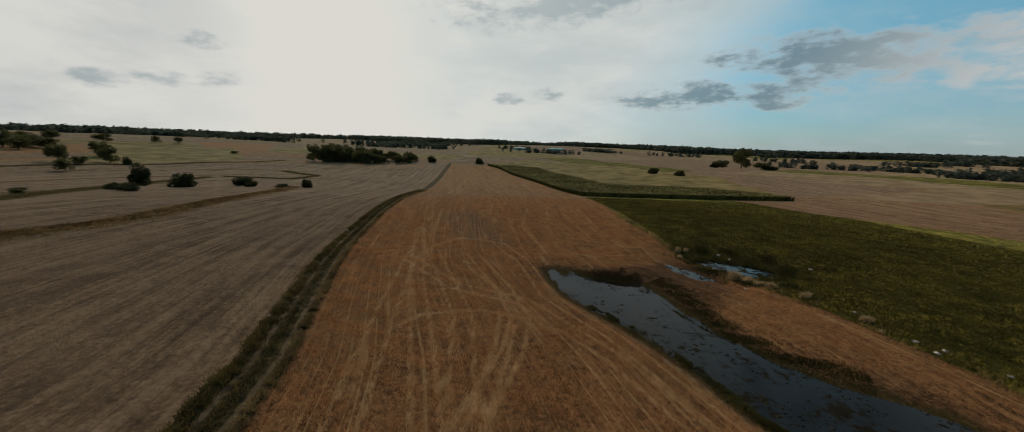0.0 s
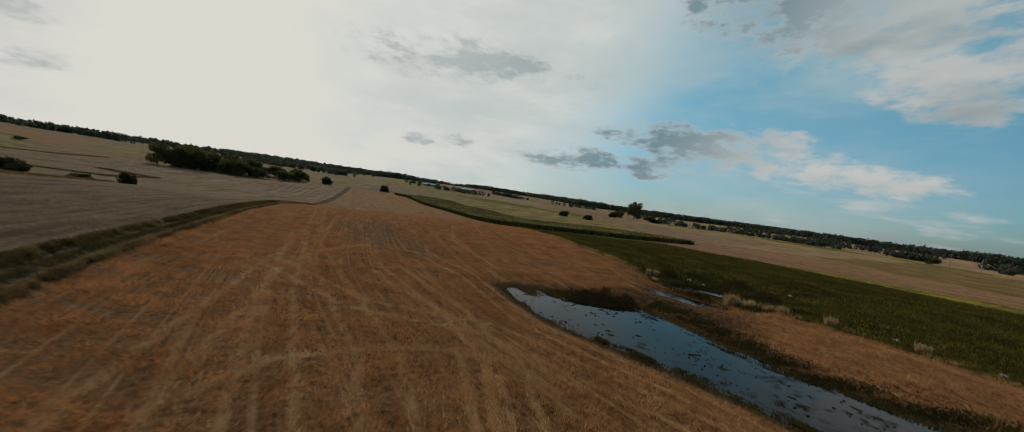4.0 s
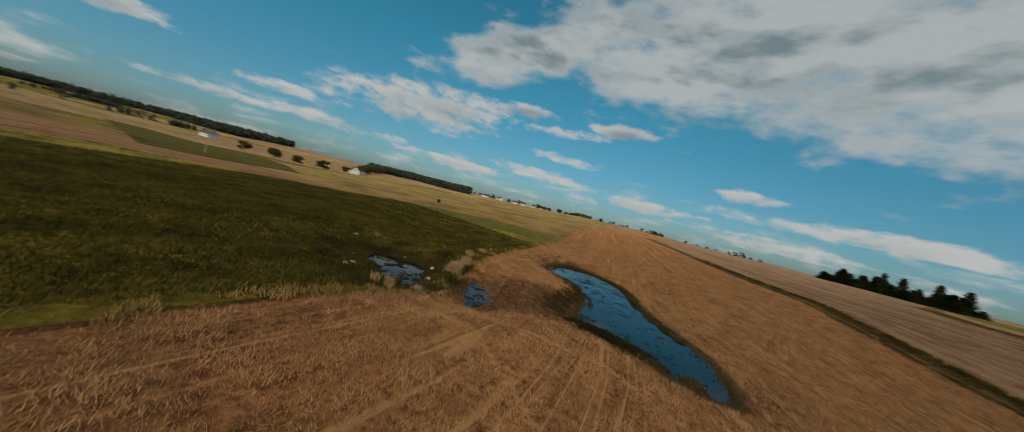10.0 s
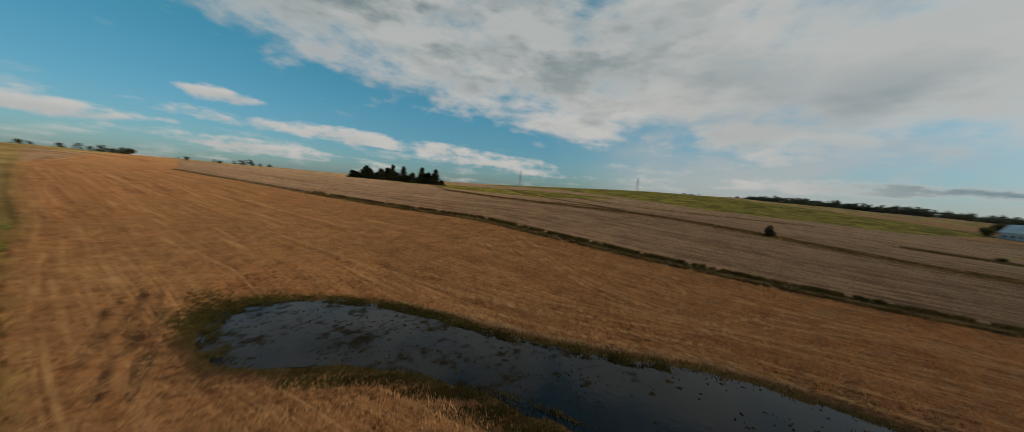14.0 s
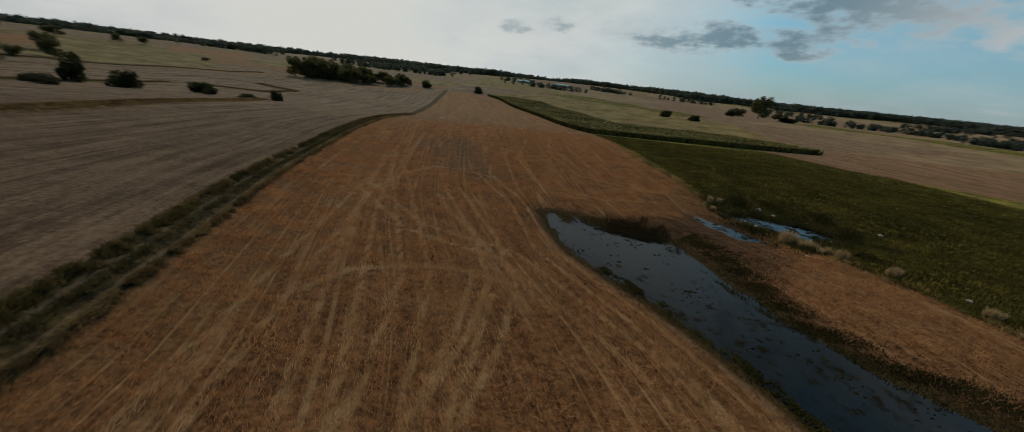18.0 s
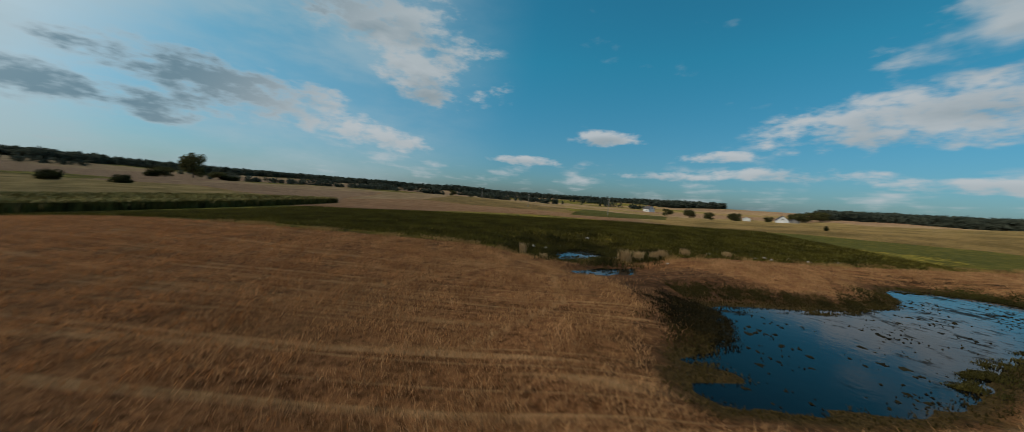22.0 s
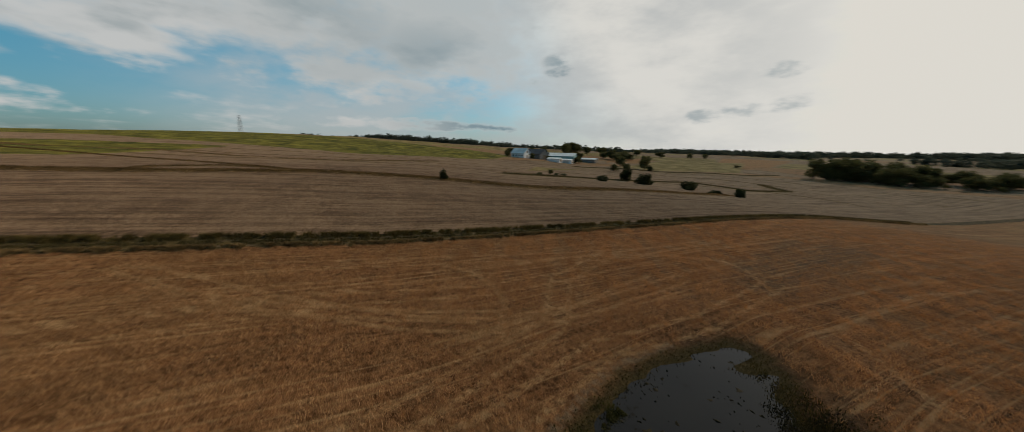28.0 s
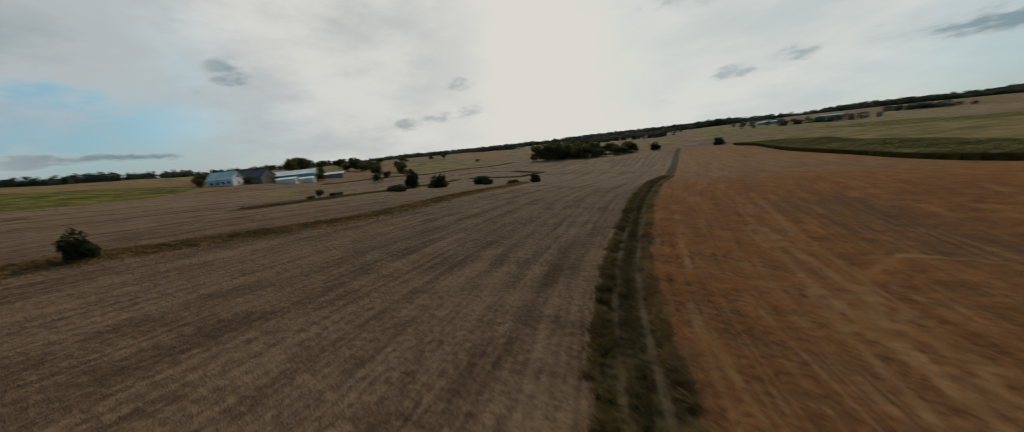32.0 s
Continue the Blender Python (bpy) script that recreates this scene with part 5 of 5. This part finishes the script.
def slab(bm, x0, y0, z0, x1, y1, z1):
    made = bmesh.ops.create_cube(bm, size=1.0, matrix=Matrix.LocRotScale(((x0 + x1) / 2, (y0 + y1) / 2, (z0 + z1) / 2), None, (x1 - x0, y1 - y0, z1 - z0)))
    return made["verts"]


def building(name, x, y, turn, long, deep, eaves, ridge, walls, roof, label, category, windows=0, chimney=False, door=True, group="farm buildings"):
    """A gabled building with walls, two roof slopes, windows, a door and perhaps a chimney."""
    ob = thing(name, x, y, turn, label=label, category=category, group=group)
    l, d = long / 2, deep / 2
    bm = bmesh.new()
    low = -0.8
    rows_ = [[bm.verts.new((sx, sy, z)) for z in (low, eaves)] for sx, sy in ((-l, -d), (l, -d), (l, d), (-l, d))]
    tops = [bm.verts.new((sx, 0, ridge)) for sx in (-l, l)]
    for k in range(4):
        a, b = rows_[k], rows_[(k + 1) % 4]
        bm.faces.new((a[0], b[0], b[1], a[1]))
    bm.faces.new((rows_[1][1], rows_[2][1], tops[1]))
    bm.faces.new((rows_[3][1], rows_[0][1], tops[0]))
    part("wall", bm, walls, ob)
    for side in (-1, 1):
        bm = bmesh.new()
        slope = (ridge - eaves) / d
        y_eave, z_eave = side * (d + 0.4), eaves - 0.4 * slope
        q = [bm.verts.new(p) for p in ((-l - 0.4, y_eave, z_eave + 0.02), (l + 0.4, y_eave, z_eave + 0.02), (l + 0.4, 0, ridge + 0.02), (-l - 0.4, 0, ridge + 0.02),
                                       (-l - 0.4, y_eave, z_eave + 0.2), (l + 0.4, y_eave, z_eave + 0.2), (l + 0.4, 0, ridge + 0.2), (-l - 0.4, 0, ridge + 0.2))]
        for face in ((0, 1, 2, 3), (4, 5, 6, 7), (0, 1, 5, 4), (1, 2, 6, 5), (2, 3, 7, 6), (3, 0, 4, 7)):
            bm.faces.new([q[k] for k in face])
        bmesh.ops.recalc_face_normals(bm, faces=bm.faces[:])
        part("roof", bm, roof, ob)
    for k in range(windows):
        wx = -l + long * (k + 0.75) / (windows + 0.5)
        for side in (-1, 1):
            bm = bmesh.new()
            slab(bm, wx - 0.6, side * d - 0.05, 1.0, wx + 0.6, side * d + 0.06, 2.3)
            frame_ = part("window", bm, trim_mat, ob)
            bm = bmesh.new()
            slab(bm, wx - 0.5, side * d - 0.06, 1.1, wx + 0.5, side * d + 0.08, 2.2)
            part("pane", bm, glass_mat, frame_)
    if windows:
        for side in (-1, 1):
            bm = bmesh.new()
            slab(bm, side * l - 0.06, -0.6, eaves + 0.4, side * l + 0.06, 0.6, eaves + 1.6)
            frame_ = part("window", bm, trim_mat, ob)
            bm = bmesh.new()
            slab(bm, side * l - 0.08, -0.5, eaves + 0.5, side * l + 0.08, 0.5, eaves + 1.5)
            part("pane", bm, glass_mat, frame_)
    if door:
        bm = bmesh.new()
        wide_, high_ = (0.55, 2.1) if windows else (1.8, min(3.2, eaves - 0.2))
        slab(bm, l - 0.05, -wide_, -0.2, l + 0.07, wide_, high_)
        part("door", bm, trim_mat, ob)
    if chimney:
        bm = bmesh.new()
        slab(bm, -0.4, 0.3, ridge - 1.0, 0.4, 1.0, ridge + 1.0)
        part("chimney", bm, plain("brick_red", (0.16, 0.07, 0.05), (0.26, 0.12, 0.08), 4.0), ob)
    return ob


building("farmhouse", -255, 100, 40, 13, 9, 3.6, 7.4, wall_mat, metal_mat, "white plastered farmhouse with a pale gabled roof", "house", 4, True)
building("barn", -258, 114, 30, 20, 11, 3.8, 7.6, grey_wall_mat, roof_mat, "old grey boarded barn with a dark roof", "barn")
building("shed", -252, 134, 52, 26, 13, 4.2, 6.6, teal_mat, metal_mat, "long teal shed with a pale metal roof", "shed")
building("shed", -236, 123, 48, 10, 6, 2.4, 3.2, wall_mat, metal_mat, "low white shed with a flat metal roof", "shed")
building("shed", -237, 134, 48, 9, 6, 2.4, 3.2, wall_mat, metal_mat, "low white shed beside the long shed", "shed")
building("shed", -258, 163, 45, 14, 7, 2.6, 3.6, grey_wall_mat, metal_mat, "open-sided shed with a pale roof", "shed")
building("farmhouse", 388, -184, -25, 15, 10, 4.0, 8.6, wall_mat, roof_mat, "white house with a steep roof among trees", "house", 4, True)
building("shed", 396, -200, -25, 18, 8, 3.0, 5.0, grey_wall_mat, roof_mat, "grey farm shed beside the white house", "shed")
building("shed", 408, -160, -20, 10, 6, 2.4, 3.6, wall_mat, metal_mat, "small white outbuilding beside the farm trees", "shed")
building("farmhouse", 470, -70, 20, 13, 9, 3.6, 7.6, wall_mat, roof_mat, "distant white farmhouse behind hedges", "house", 3, True)
for x, y, turn_, long_, high_ in ((305, -560, 20, 13, 7.2), (332, -568, -15, 11, 6.8), (352, -548, 35, 12, 7.0), (378, -566, 10, 16, 6.0), (404, -540, -25, 11, 7.0), (428, -520, 15, 14, 6.4), (262, -600, 5, 12, 6.6)):
    building("village_house", x, y, turn_, long_, 9, 3.4, high_, wall_mat, roof_mat, "white village house with a dark gabled roof on the skyline", "house", 3, True, group="village houses")
building("shed", 20, 700, 10, 24, 12, 3.4, 5, teal_mat, teal_mat, "distant blue-roofed shed below the forest", "shed")
building("shed", 95, 720, -5, 30, 12, 3.4, 5, teal_mat, teal_mat, "distant long blue shed below the forest", "shed")


# ---- pylons and poles ----
steel_mat = plain("galvanised_steel", (0.16, 0.17, 0.18), (0.26, 0.27, 0.28), 2.0, 0.5, Metallic=0.6)


def rod(bm, a, b, rad):
    limb(bm, Vector(a), Vector(b), rad, rad, 5)


def pylon(x, y, high, turn):
    ob = thing("pylon", x, y, turn, label="grey steel lattice pylon on the hill", category="pylon", group="pylons")
    for sx, sy in ((-1, -1), (1, -1), (1, 1), (-1, 1)):
        bm = bmesh.new()
        rod(bm, (sx * 2.2, sy * 2.2, -0.5), (sx * 0.3, sy * 0.3, high), 0.12)
        part("leg", bm, steel_mat, ob)
    bm = bmesh.new()
    levels = [high * f for f in (0.0, 0.2, 0.38, 0.54, 0.68, 0.8, 0.9, 1.0)]
    for z0, z1 in zip(levels[:-1], levels[1:]):
        w0, w1 = 2.2 - 1.9 * z0 / high, 2.2 - 1.9 * z1 / high
        for (ax, ay), (bx, by) in zip(((-1, -1), (1, -1), (1, 1), (-1, 1)), ((1, -1), (1, 1), (-1, 1), (-1, -1))):
            rod(bm, (ax * w0, ay * w0, z0), (bx * w1, by * w1, z1), 0.06)
            rod(bm, (bx * w0, by * w0, z0), (ax * w1, ay * w1, z1), 0.06)
    part("bracing", bm, steel_mat, ob)
    for f, reach in ((0.72, 4.2), (0.86, 3.2)):
        bm = bmesh.new()
        for s in (-1, 1):
            rod(bm, (0, 0, high * f + 0.8), (s * reach, 0, high * f), 0.09)
            rod(bm, (0, 0, high * f), (s * reach, 0, high * f), 0.09)
        part("crossarm", bm, steel_mat, ob)


pylon(-345, -330, 24, 50)
pylon(-205, -470, 20, 50)
pylon(-470, -200, 24, 50)
concrete_mat = plain("pole_concrete", (0.15, 0.145, 0.135), (0.25, 0.24, 0.225), 3.0, 0.9)


def pole(x, y, high):
    ob = thing("power_pole", x, y, 20, label="pale concrete power pole with a crossarm", category="pole", group="power poles")
    bm = bmesh.new()
    limb(bm, Vector((0, 0, -0.5)), Vector((0, 0, high)), 0.17, 0.1, 8)
    part("post", bm, concrete_mat, ob)
    bm = bmesh.new()
    slab(bm, -0.9, -0.06, high - 0.45, 0.9, 0.06, high - 0.33)
    part("crossarm", bm, steel_mat, ob)
    for px in (-0.8, 0, 0.8):
        bm = bmesh.new()
        limb(bm, Vector((px, 0, high - 0.33)), Vector((px, 0, high - 0.08)), 0.05, 0.035, 6)
        part("insulator", bm, concrete_mat, ob)


pole(150, 30, 7.5)
pole(205, 70, 8)
pole(270, 114, 8.5)
pole(360, 160, 9)
